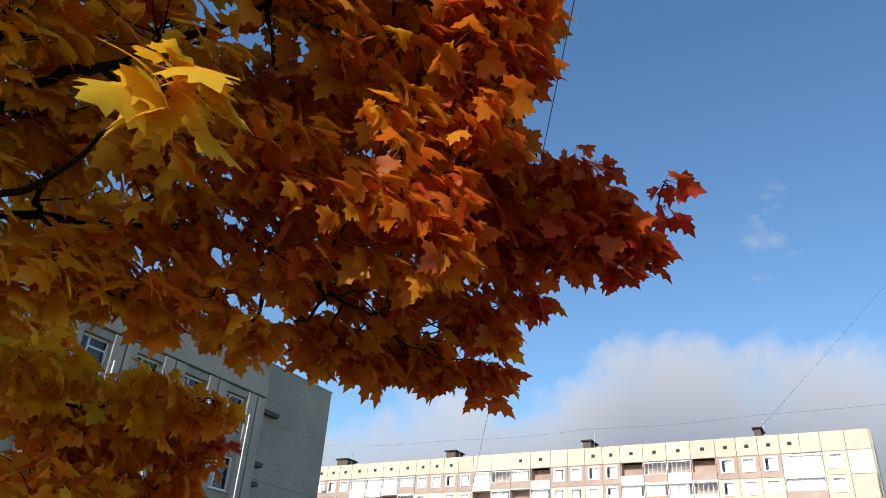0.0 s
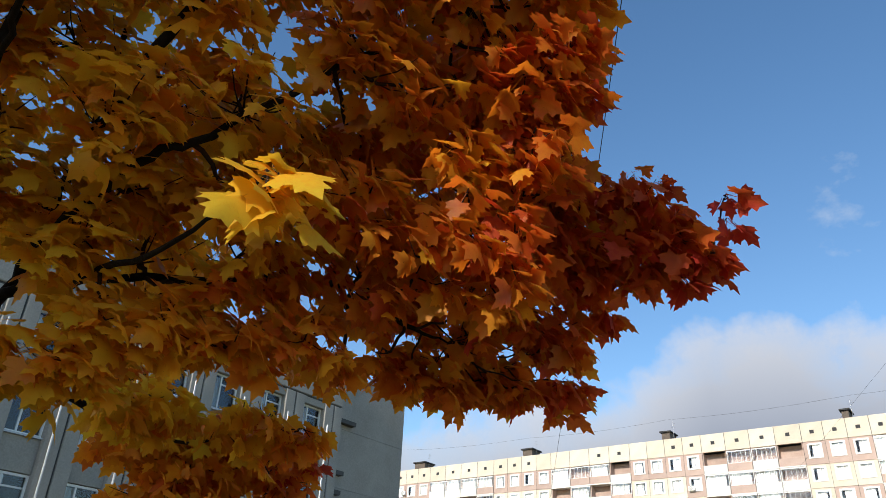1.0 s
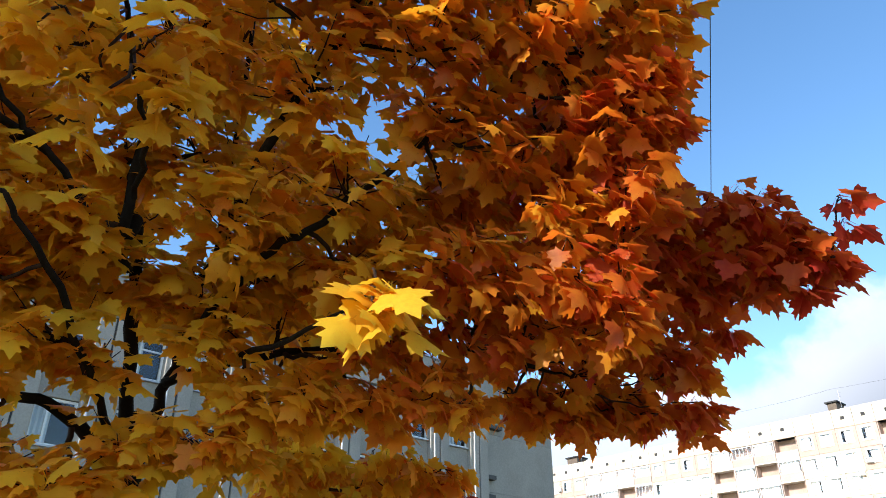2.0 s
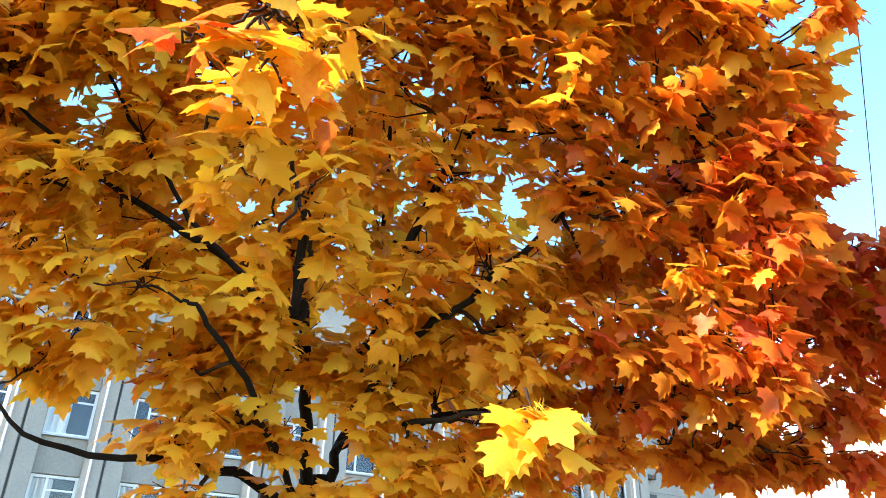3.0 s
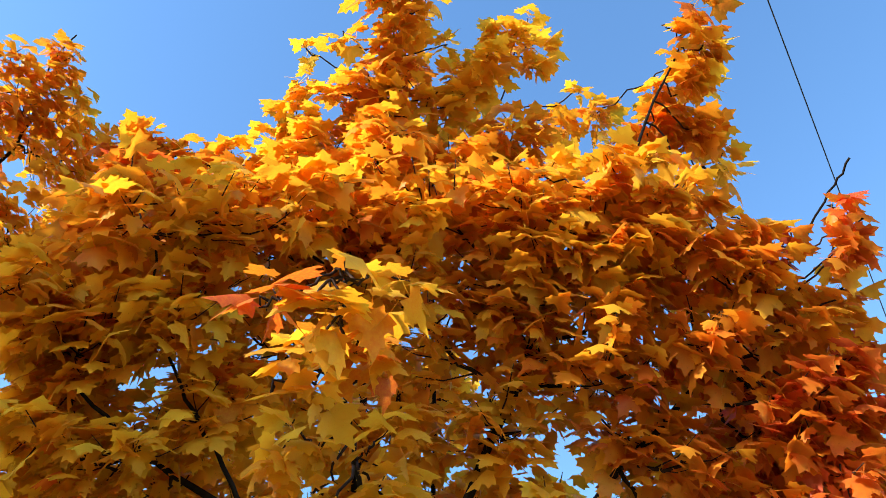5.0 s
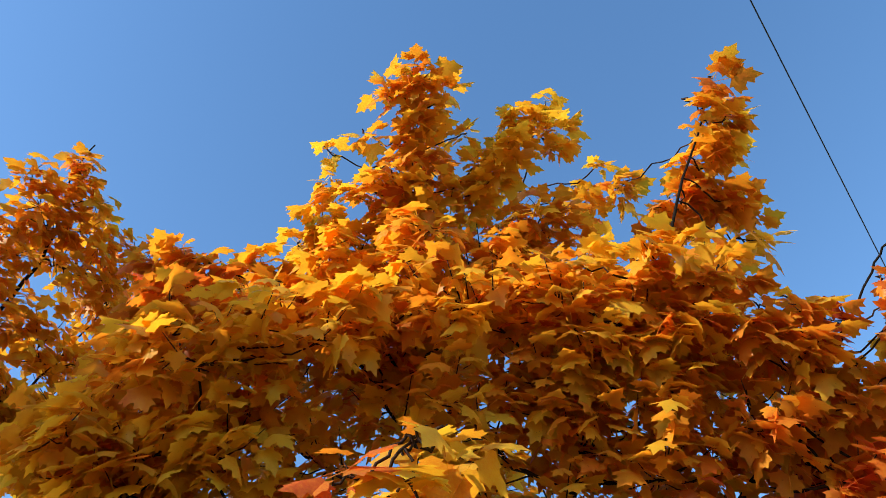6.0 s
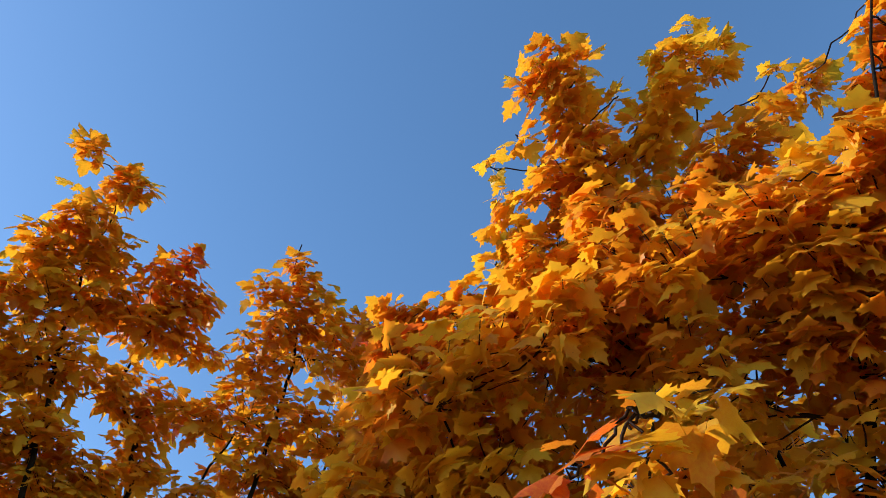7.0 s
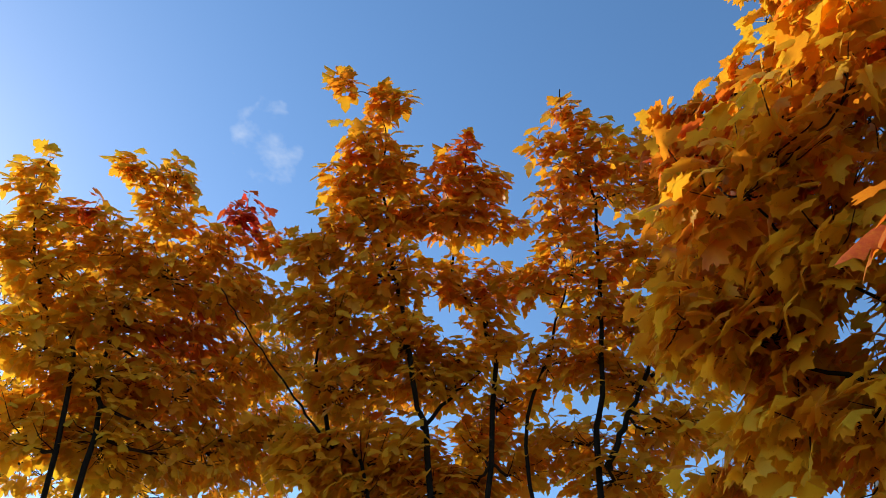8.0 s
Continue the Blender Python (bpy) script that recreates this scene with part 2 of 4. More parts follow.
def cloud_bank():
    ob, t, n, along, up, b = cloud_shell("cloud_bank", 14, -58, 6, 30, 2400, "", [], 2.6, (3.0, 1.0, 1.0), None, None, (0.3, 0.1, 0))
    # the bank rises towards the right and frays along its upper edge
    height = ramp_node(t, along, [(0.0, (0.40,) * 3), (0.08, (0.42,) * 3), (0.30, (0.54,) * 3), (0.38, (0.70,) * 3), (0.46, (0.70,) * 3), (0.62, (0.60,) * 3), (1.0, (0.3,) * 3)]).outputs["Color"]
    edge = math_node(t, "SUBTRACT", math_node(t, "MULTIPLY_ADD", math_node(t, "SUBTRACT", n, 0.5), 0.55, height), up)
    mask = ramp_node(t, edge, [(0.0, (0, 0, 0)), (0.09, (0.72, 0.72, 0.72)), (0.2, (0.97, 0.97, 0.97))]).outputs["Color"]
    fade = ramp_node(t, along, [(0.0, (1, 1, 1)), (0.8, (1, 1, 1)), (1.0, (0, 0, 0))]).outputs["Color"]
    mask = mix_rgb(t, "MULTIPLY", 1.0, mask, fade)
    # sunlit upper edge and shaded base of the bank are painted by this tone
    tone = math_node(t, "MULTIPLY_ADD", math_node(t, "SUBTRACT", n, 0.5), -0.9, math_node(t, "MULTIPLY", edge, 1.7))
    colour = ramp_node(t, tone, [(0.0, (0.68, 0.70, 0.76)), (0.3, (0.52, 0.55, 0.62)), (0.75, (0.26, 0.29, 0.37))]).outputs["Color"]
    finish_cloud(t, b, mask, colour, 1.15)
    tagged(ob, "bank of grey-white autumn cloud over the roofs", "cloud", kind="structure")


def cloud_wisps(name, yaw0, yaw1, up0, up1, offset, cover):
    ob, t, n, along, up, b = cloud_shell(name, yaw0, yaw1, up0, up1, 2300, "", [], 2.2, (1.0, 1.6, 1.0), None, None, offset)
    middle = math_node(t, "MULTIPLY", math_node(t, "MULTIPLY", along, math_node(t, "SUBTRACT", 1.0, along)), math_node(t, "MULTIPLY", up, math_node(t, "SUBTRACT", 1.0, up)))
    soft = math_node(t, "MINIMUM", math_node(t, "MULTIPLY", middle, 22.0), 1.0)
    mask = ramp_node(t, math_node(t, "MULTIPLY", n, soft), [(cover, (0, 0, 0)), (cover + 0.25, (0.5, 0.5, 0.5))]).outputs["Color"]
    colour = ramp_node(t, n, [(0.0, (0.7, 0.78, 0.9)), (1.0, (0.8, 0.85, 0.92))]).outputs["Color"]
    finish_cloud(t, b, mask, colour, 0.95)
    tagged(ob, "thin white wisps of high cloud in blue sky", "cloud", kind="structure")


cloud_bank()
cloud_wisps("cloud_wisps", -19, -31, 22.5, 35.5, (0.2, 0.7, 0), 0.55)
cloud_wisps("cloud_wisps", 110, 124, 42.5, 54.5, (2.2, 0.3, 0), 0.5)


# ---- maple leaves ----
HALF = [(0.0, 0.0), (0.13, -0.05), (0.31, -0.14), (0.30, 0.0), (0.42, 0.05), (0.58, 0.19), (0.47, 0.25), (0.47, 0.42), (0.33, 0.38), (0.22, 0.45), (0.28, 0.65), (0.14, 0.68), (0.0, 0.94)]
PLAIN = [(0.0, 0.0), (0.30, -0.12), (0.30, 0.03), (0.56, 0.20), (0.40, 0.26), (0.44, 0.41), (0.24, 0.40), (0.25, 0.63), (0.0, 0.92)]


def leaf_shape(half, fold, droop, curl):
    """A palmate blade with its stalk: vertices and triangles, one unit across, its stalk end at the origin."""
    stalk = 0.55
    line = half[:-1] + [half[-1]] + [(-x, y) for x, y in reversed(half[1:-1])]
    pts = [(0.0, 0.24)] + line
    verts = []
    for x, y in pts:
        verts.append((x, y + stalk, -fold * abs(x) - droop * max(y - 0.15, 0) ** 2 + curl * x * y))
    n = len(line)
    faces = [(0, 1 + i, 1 + (i + 1) % n) for i in range(n)]
    k = len(verts)
    verts += [(-0.012, 0.0, 0.06), (0.012, 0.0, 0.06), (0.009, stalk + 0.02, 0.0), (-0.009, stalk + 0.02, 0.0)]
    faces += [(k, k + 1, k + 2), (k, k + 2, k + 3)]
    return np.array(verts), np.array(faces)


LEAVES = [leaf_shape(HALF, 0.22, 0.35, 0.0), leaf_shape(HALF, 0.38, 0.6, 0.25), leaf_shape(HALF, 0.1, 0.2, -0.3), leaf_shape(HALF, 0.5, 0.15, 0.1)]
FAR_LEAVES = [leaf_shape(PLAIN, 0.22, 0.4, 0.0), leaf_shape(PLAIN, 0.4, 0.2, 0.2), leaf_shape(PLAIN, 0.1, 0.6, -0.25)]


def leaf_frames(rng, at, out, size, hang, a):
    """Turn matrices for leaves at some places, pointing outward and hanging, faces roughly up."""
    n = len(at)
    axis = np.stack([np.cos(a), np.sin(a), np.zeros(n)], 1) * 0.9 + out * 0.5
    axis[:, 2] -= rng.uniform(0.1, 1.0, n) * hang
    axis /= np.linalg.norm(axis, axis=1)[:, None]
    up = np.stack([rng.normal(0, 0.34, n), rng.normal(0, 0.34, n), rng.uniform(0.4, 1.0, n)], 1) + out * 0.55
    up -= axis * (up * axis).sum(1)[:, None]
    up /= np.linalg.norm(up, axis=1)[:, None]
    side = np.cross(axis, up)
    return np.stack([side, axis, up], 2) * size[:, None, None]


def leaf_mesh(name, rng, at, turn, hue, shapes, mat):
    """All the given leaves in one mesh, with the hue of each."""
    which = rng.integers(0, len(shapes), len(at))
    allv, allf, allh, base = [], [], [], 0
    for s, (v, f) in enumerate(shapes):
        pick = np.nonzero(which == s)[0]
        if not len(pick):
            continue
        p = np.einsum("nij,vj->nvi", turn[pick], v) + at[pick][:, None, :]
        allv.append(p.reshape(-1, 3))
        allf.append((f[None] + (np.arange(len(pick)) * len(v))[:, None, None] + base).reshape(-1, 3))
        allh.append(np.repeat(hue[pick], len(v)))
        base += len(pick) * len(v)
    v, f, h = np.concatenate(allv), np.concatenate(allf), np.concatenate(allh)
    me = bpy.data.meshes.new(name)
    me.vertices.add(len(v))
    me.vertices.foreach_set("co", v.astype(np.float32).ravel())
    me.loops.add(f.size)
    me.loops.foreach_set("vertex_index", f.astype(np.int32).ravel())
    me.polygons.add(len(f))
    me.polygons.foreach_set("loop_start", np.arange(0, f.size, 3, dtype=np.int32))
    me.attributes.new("hue", "FLOAT", "POINT").data.foreach_set("value", h.astype(np.float32))
    me.polygons.foreach_set("use_smooth", np.ones(len(f), bool))
    me.materials.append(mat)
    me.update(calc_edges=True)
    return me


def maple(base, trunk_r, stems, lobes, seed, label, shapes, leaf, spread, near=None, kin="", thick=1050, shift=0.0):
    """A young many-stemmed maple. stems: ways from the trunk up; lobes: rounded masses of the crown
    (x, y, z, radius across, radius up, hue)."""
    rng = np.random.default_rng(seed)
    prng = random.Random(seed)
    top = new("maple_tree")
    top.location = base
    origin = Vector(base)
    local = lambda ps: [Vector(p) - origin for p in ps]
    fork = Vector(stems[0][0])
    way = bowed([base, (base[0] + 0.03, base[1] - 0.02, fork.z * 0.5), fork, fork + Vector((0, 0, 0.25))], 5, 0.008, prng)
    v, f = tube(local(way), [trunk_r * (1.25 - 0.3 * i / len(way)) if i > 1 else trunk_r * 1.55 for i in range(len(way))], 12)
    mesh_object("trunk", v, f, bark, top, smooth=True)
    nodes = []
    for k, st in enumerate(stems):
        way = bowed(st, 6, 0.012, prng)
        n = len(way)
        stout = (1.0, 0.9, 0.72, 0.62, 0.72, 0.55, 0.5, 0.5, 0.36)[k % 9]
        rad = [max(trunk_r * spread * stout * (1 - i / n) ** 0.9, 0.005) for i in range(n)]
        v, f = tube(local(way), rad, 8)
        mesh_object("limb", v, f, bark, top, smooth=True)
        nodes += [(p, r) for p, r in zip(way, rad)]
    spots = np.array([p[0] for p in nodes])
    twigs, places, outs, hues, turns = [], [], [], [], []
    for x, y, z, ra, ru, hue in lobes:
        count = thick * (ra + 0.06) * (0.5 * ra + 0.5 * ru + 0.06)
        c = np.array((x, y, z))
        low = spots[:, 2] < z - 0.15 * ru
        cost = np.linalg.norm(spots - c, axis=1) + np.where(low, 0, 0.3)
        k = int(np.argmin(cost))
        start = Vector(spots[k])
        # a bough from the nearest stem into the lobe
        reach = (Vector(c) - start).length
        mid = (start + Vector(c)) / 2 + Vector((prng.uniform(-0.09, 0.09) * reach, prng.uniform(-0.09, 0.09) * reach, -0.05 - 0.06 * reach))
        tip = c - np.array(mid)
        bough = bowed([start, mid, c, c + tip / (np.linalg.norm(tip) + 1e-6) * min(0.7 * min(ra, ru + 0.05), 0.3)], 4, 0.018, prng)
        r0 = min(nodes[k][1] * 0.7, 0.009 + 0.015 * ra)
        v, f = tube(local(bough), [max(r0 * (1 - 0.75 * i / len(bough)), 0.004) for i in range(len(bough))], 6)
        twigs.append((v, f))
        bough_pts = np.array(bough)
        ends = max(int(count / 7), 1)
        k = np.arange(ends) + 0.5
        level, angle = 1 - 2 * k / ends, k * 2.39996 + rng.uniform(0, 6.28)
        d = np.stack([np.sqrt(1 - level ** 2) * np.cos(angle), np.sqrt(1 - level ** 2) * np.sin(angle), level], 1)
        d = d * rng.uniform(0.15, 1, ends)[:, None] ** (1 / 2.6) * np.array((ra, ra, ru)) + rng.normal(0, 0.03, (ends, 3))
        for e in d + c:
            near_b = np.linalg.norm(bough_pts - e, axis=1) + 0.5 * np.maximum(bough_pts[:, 2] - e[2] + 0.1, 0)
            near_b += rng.uniform(0, 0.6 * ra, len(bough_pts))
            s = Vector(bough_pts[int(np.argmin(near_b))]).lerp(Vector(bough_pts[max(int(np.argmin(near_b)) - 1, 0)]), rng.uniform(0, 1))
            e = Vector(e)
            m = s.lerp(e, 0.55) + Vector((0, 0, -0.12 * (e - s).length))
            r = 0.0035 + 0.004 * min((e - s).length, 0.6)
            twigs.append(tube(local([s, m, e]), [r, r * 0.75, 0.0018], 4))
            n = int(rng.integers(5, 10))
            along = rng.uniform(0.35, 1.0, n) ** 0.6
            q = np.array([np.array(m.lerp(e, (u - 0.35) / 0.65) if u > 0.35 else m) for u in along]) + rng.normal(0, 0.012, (n, 3))
            o = np.array(e) - np.array((base[0], base[1], z - 0.3))
            o /= np.linalg.norm(o) + 1e-6
            places.append(q)
            turns.append(rng.uniform(0, 6.28) + np.arange(n) * 2.39996)
            outs.append(np.repeat(o[None], n, 0))
            hues.append(np.clip(hue + shift + rng.normal(0, 0.11, n) + rng.normal(0, 0.06), 0, 1))
    at, out, hue = np.concatenate(places), np.concatenate(outs), np.concatenate(hues)
    turn = leaf_frames(rng, at, out, rng.uniform(0.62, 1.3, len(at)) * leaf, 1.25, np.concatenate(turns))
    at = at - np.array(base)
    ob = mesh_object("twig_work", *joined(twigs), twig_mat, top, "thin dark twigs", smooth=True)
    ob["kind"] = "stuff"
    rest = np.ones(len(at), bool)
    if near is not None:
        order = np.argsort(np.linalg.norm(at + np.array(base) - np.array(near), axis=1))[:300]
        rest[order] = False
        singles = []
        for v, f in shapes:
            me = bpy.data.meshes.new("leaf")
            me.from_pydata(v.tolist(), [], f.tolist())
            me.materials.append(leaf_single)
            me.polygons.foreach_set("use_smooth", [True] * len(me.polygons))
            me.update()
            singles.append(me)
        for i in order:
            ob = held("leaf", singles[int(rng.integers(0, len(singles)))], top, "", Matrix.Translation(at[i]) @ Matrix(turn[i].tolist()).to_4x4())
            ob.color = (hue[i], 0, 0, 1)
    ob = held("foliage", leaf_mesh("foliage", rng, at[rest], turn[rest], hue[rest], shapes, leaf_mat), top)
    ob["kind"] = "stuff"
    tagged(top, label, "tree", group=kin)
    return top


FORK = (-2.26, 2.79, 2.83)
MAIN_STEMS = [
    [FORK, (-2.19, 2.61, 3.18), (-2.01, 2.30, 3.79), (-1.90, 2.11, 3.67), (-1.80, 1.98, 4.57), (-1.57, 1.68, 5.44), (-1.40, 1.48, 5.76), (-1.26, 1.27, 5.96), (-0.98, 0.93, 6.21)],
    [FORK, (-2.19, 2.80, 3.01), (-2.09, 2.81, 3.37), (-1.93, 2.66, 3.68), (-1.71, 2.48, 3.63), (-1.68, 2.43, 3.93), (-1.34, 2.02, 5.65), (-0.90, 1.87, 6.08), (-0.48, 1.54, 6.29)],
    [(-1.74, 2.48, 3.60), (-1.33, 2.18, 3.96), (-1.02, 2.10, 4.33), (-0.92, 2.10, 4.48), (-0.45, 1.88, 4.75), (-0.13, 1.80, 5.14), (0.29, 1.76, 5.78), (0.42, 1.74, 6.04)],
    [(-1.86, 2.55, 3.33), (-1.35, 2.36, 3.59), (-1.13, 2.37, 3.70), (-0.24, 2.43, 4.34), (-0.16, 2.43, 4.37), (0.23, 2.36, 4.64), (0.52, 2.20, 4.80), (0.69, 2.09, 4.87)],
    [(-2.12, 2.78, 3.22), (-1.88, 2.81, 3.28), (-1.64, 2.83, 3.31), (-0.97, 3.26, 3.48), (-0.50, 3.52, 3.56), (0.02, 3.60, 3.77), (0.35, 3.64, 3.82), (0.96, 3.41, 3.80)],
    [FORK, (-1.99, 2.00, 3.25), (-1.92, 1.59, 3.48), (-1.97, 1.50, 3.52), (-2.06, 1.36, 3.56)],
    [(-1.94, 2.22, 3.52), (-1.98, 1.73, 3.79), (-1.98, 1.49, 3.88), (-2.02, 1.14, 4.18), (-2.03, 0.87, 4.45), (-1.89, 0.67, 4.68)],
    [(-1.98, 1.72, 3.80), (-2.19, 1.21, 3.98), (-2.32, 0.88, 4.15), (-2.39, 0.68, 4.37)],
    [(-1.80, 2.01, 3.73), (-1.38, 1.56, 3.64), (-1.19, 1.26, 3.65), (-0.98, 0.94, 3.67), (-0.76, 0.66, 3.63), (-0.64, 0.52, 3.60)],
    [FORK, (-2.32, 2.40, 3.00), (-2.40, 2.08, 3.02), (-2.51, 1.44, 3.00), (-2.62, 1.14, 3.23)],
    [FORK, (-2.30, 3.28, 3.07), (-2.23, 4.68, 3.01), (-1.92, 4.95, 3.00), (-1.58, 5.09, 2.99)],
    [(-1.61, 1.76, 5.50), (-1.43, 1.75, 5.54), (-1.15, 1.71, 5.71)],
    [(-1.60, 1.75, 5.51), (-1.65, 1.46, 5.64), (-1.65, 1.32, 5.74)],
    [(-0.97, 3.27, 3.47), (-0.57, 3.46, 3.37), (-0.33, 3.63, 3.33)],
    [(-0.92, 2.11, 4.47), (-0.85, 2.10, 4.35), (-0.65, 2.20, 4.33)],
    [(-1.83, 2.79, 3.27), (-1.15, 2.27, 3.15), (-0.50, 1.50, 2.90)],
]
RED_BOUGH_A = [
    (1.02, 3.32, 3.93, 0.05, 0.07, 0.95), (0.96, 3.46, 3.74, 0.06, 0.08, 0.92), (0.81, 3.44, 3.85, 0.15, 0.15, 0.79), (0.62, 3.44, 3.93, 0.21, 0.13, 0.72),
    (0.43, 3.38, 4.04, 0.13, 0.07, 0.77), (0.77, 3.55, 3.66, 0.08, 0.06, 0.87), (0.34, 2.92, 4.59, 0.07, 0.10, 0.85), (0.29, 3.16, 4.36, 0.08, 0.04, 0.82),
    (-0.02, 2.98, 4.54, 0.29, 0.26, 0.62), (-0.03, 3.23, 4.27, 0.18, 0.18, 0.67), (0.16, 3.45, 3.97, 0.21, 0.18, 0.65), (0.31, 3.57, 3.77, 0.21, 0.15, 0.67),
    (0.43, 3.69, 3.52, 0.06, 0.13, 0.75), (0.23, 3.77, 3.37, 0.10, 0.10, 0.63), (0.21, 3.85, 3.14, 0.05, 0.04, 0.75),
]
RED_BOUGH_B = [
    (-0.02, 3.81, 3.25, 0.15, 0.08, 0.59), (-0.23, 3.80, 3.25, 0.15, 0.08, 0.53), (-0.45, 3.76, 3.26, 0.11, 0.08, 0.49), (-0.67, 3.70, 3.31, 0.08, 0.08, 0.47),
    (-0.17, 3.67, 3.56, 0.29, 0.21, 0.52), (-0.56, 3.60, 3.60, 0.26, 0.21, 0.47), (-0.36, 3.42, 3.96, 0.29, 0.24, 0.52), (-0.43, 3.13, 4.33, 0.32, 0.29, 0.49),
    (0.61, 3.55, 3.74, 0.15, 0.04, 0.72), (0.23, 3.30, 4.19, 0.07, 0.04, 0.77), (0.15, 3.73, 3.45, 0.17, 0.10, 0.61), (0.23, 3.83, 3.20, 0.06, 0.07, 0.71),
    (-0.04, 3.84, 3.19, 0.15, 0.06, 0.57), (-0.29, 3.81, 3.20, 0.15, 0.06, 0.52), (-0.58, 3.75, 3.25, 0.13, 0.06, 0.47),
]
RED_BOUGH_C = [
    (0.55, 3.53, 3.79, 0.15, 0.10, 0.71), (-0.14, 2.88, 4.66, 0.29, 0.26, 0.62), (-0.15, 3.13, 4.39, 0.18, 0.18, 0.67), (0.04, 3.35, 4.09, 0.21, 0.18, 0.65),
    (0.19, 3.47, 3.89, 0.21, 0.15, 0.67), (0.31, 3.59, 3.64, 0.06, 0.13, 0.75), (0.11, 3.67, 3.49, 0.10, 0.10, 0.63),
]
LOW_BOUGH = [
    (-2.44, 4.44, 3.40, 0.23, 0.19, 0.35), (-2.35, 4.58, 3.14, 0.34, 0.23, 0.40), (-2.08, 4.77, 2.98, 0.42, 0.27, 0.40), (-1.81, 4.87, 3.09, 0.27, 0.17, 0.44),
    (-1.55, 4.99, 3.02, 0.17, 0.16, 0.60), (-2.17, 4.78, 2.68, 0.53, 0.17, 0.35), (-1.64, 5.00, 2.79, 0.19, 0.13, 0.52), (-1.46, 5.00, 3.08, 0.07, 0.11, 0.85),
    (-1.89, 4.79, 3.24, 0.15, 0.08, 0.45),
]
LEFT_SIDE_A = [
    (-2.41, 2.00, 3.17, 0.24, 0.13, 0.15), (-2.24, 2.11, 3.34, 0.27, 0.16, 0.15), (-2.37, 1.86, 3.50, 0.24, 0.19, 0.15), (-2.16, 2.05, 3.59, 0.24, 0.16, 0.15),
    (-1.68, 2.58, 3.40, 0.21, 0.19, 0.15), (-1.62, 2.74, 3.10, 0.21, 0.13, 0.20), (-1.40, 2.85, 3.16, 0.21, 0.16, 0.23), (-1.97, 2.55, 2.91, 0.19, 0.13, 0.13),
    (-2.39, 2.15, 2.85, 0.21, 0.11, 0.15), (-2.22, 2.37, 2.73, 0.32, 0.08, 0.17), (-1.71, 2.73, 2.91, 0.24, 0.07, 0.17), (-1.22, 2.95, 3.12, 0.21, 0.12, 0.35),
    (-0.92, 3.05, 3.17, 0.21, 0.16, 0.43), (-1.46, 2.56, 3.70, 0.24, 0.16, 0.20), (-1.05, 2.94, 3.37, 0.21, 0.16, 0.40),
]
LEFT_SIDE_B = [
    (-1.14, 2.74, 3.70, 0.24, 0.19, 0.35), (-0.63, 3.02, 3.51, 0.27, 0.19, 0.55), (-2.11, 2.32, 3.19, 0.16, 0.08, 0.15),
]
FAR_SIDE = [
    (-1.98, 3.85, 3.07, 0.31, 0.10, 0.15), (-1.44, 4.10, 3.05, 0.21, 0.10, 0.25), (-1.22, 4.19, 3.02, 0.14, 0.07, 0.40), (-2.47, 3.23, 3.87, 0.31, 0.17, 0.12),
    (-1.86, 3.65, 3.83, 0.31, 0.21, 0.20), (-2.99, 2.40, 4.32, 0.42, 0.21, 0.12), (-1.09, 4.13, 3.43, 0.21, 0.10, 0.40),
]
MIDDLE_A = [
    (-1.96, 0.56, 4.78, 0.27, 0.24, 0.25), (-1.72, 0.82, 4.88, 0.24, 0.21, 0.20), (-1.40, 1.07, 4.98, 0.24, 0.21, 0.22), (-1.04, 1.35, 5.03, 0.27, 0.21, 0.24),
    (-0.70, 1.56, 5.04, 0.24, 0.21, 0.30), (-2.34, 0.50, 4.38, 0.21, 0.21, 0.18), (-2.22, 0.78, 4.40, 0.27, 0.21, 0.15), (-1.97, 0.98, 4.56, 0.24, 0.21, 0.17),
    (-1.23, 1.70, 4.66, 0.29, 0.27, 0.26), (-0.80, 1.87, 4.75, 0.29, 0.24, 0.30), (-0.38, 2.00, 4.79, 0.27, 0.21, 0.36), (-0.58, 2.24, 4.46, 0.32, 0.24, 0.38),
    (-0.18, 2.32, 4.49, 0.27, 0.21, 0.42), (-1.13, 2.13, 4.29, 0.29, 0.24, 0.24), (-1.52, 1.85, 4.28, 0.24, 0.24, 0.20),
]
MIDDLE_B = [
    (-2.49, 0.79, 4.02, 0.24, 0.19, 0.12), (-2.32, 1.11, 4.04, 0.27, 0.19, 0.12), (-2.06, 1.31, 4.24, 0.24, 0.21, 0.15), (-1.97, 1.91, 3.62, 0.19, 0.11, 0.12),
    (-2.23, 1.52, 3.75, 0.24, 0.19, 0.10), (-2.47, 1.14, 3.74, 0.27, 0.19, 0.10), (-2.66, 1.02, 3.47, 0.24, 0.16, 0.10), (-2.46, 1.39, 3.45, 0.29, 0.16, 0.10),
    (-1.46, 2.25, 3.79, 0.27, 0.21, 0.18), (-1.07, 2.41, 3.92, 0.29, 0.21, 0.24), (-0.64, 2.41, 4.20, 0.24, 0.16, 0.40), (-0.38, 2.58, 4.08, 0.24, 0.13, 0.42),
    (0.03, 2.62, 4.12, 0.24, 0.21, 0.55), (0.10, 2.78, 3.85, 0.19, 0.19, 0.60), (-0.97, 2.64, 3.55, 0.27, 0.19, 0.22),
]
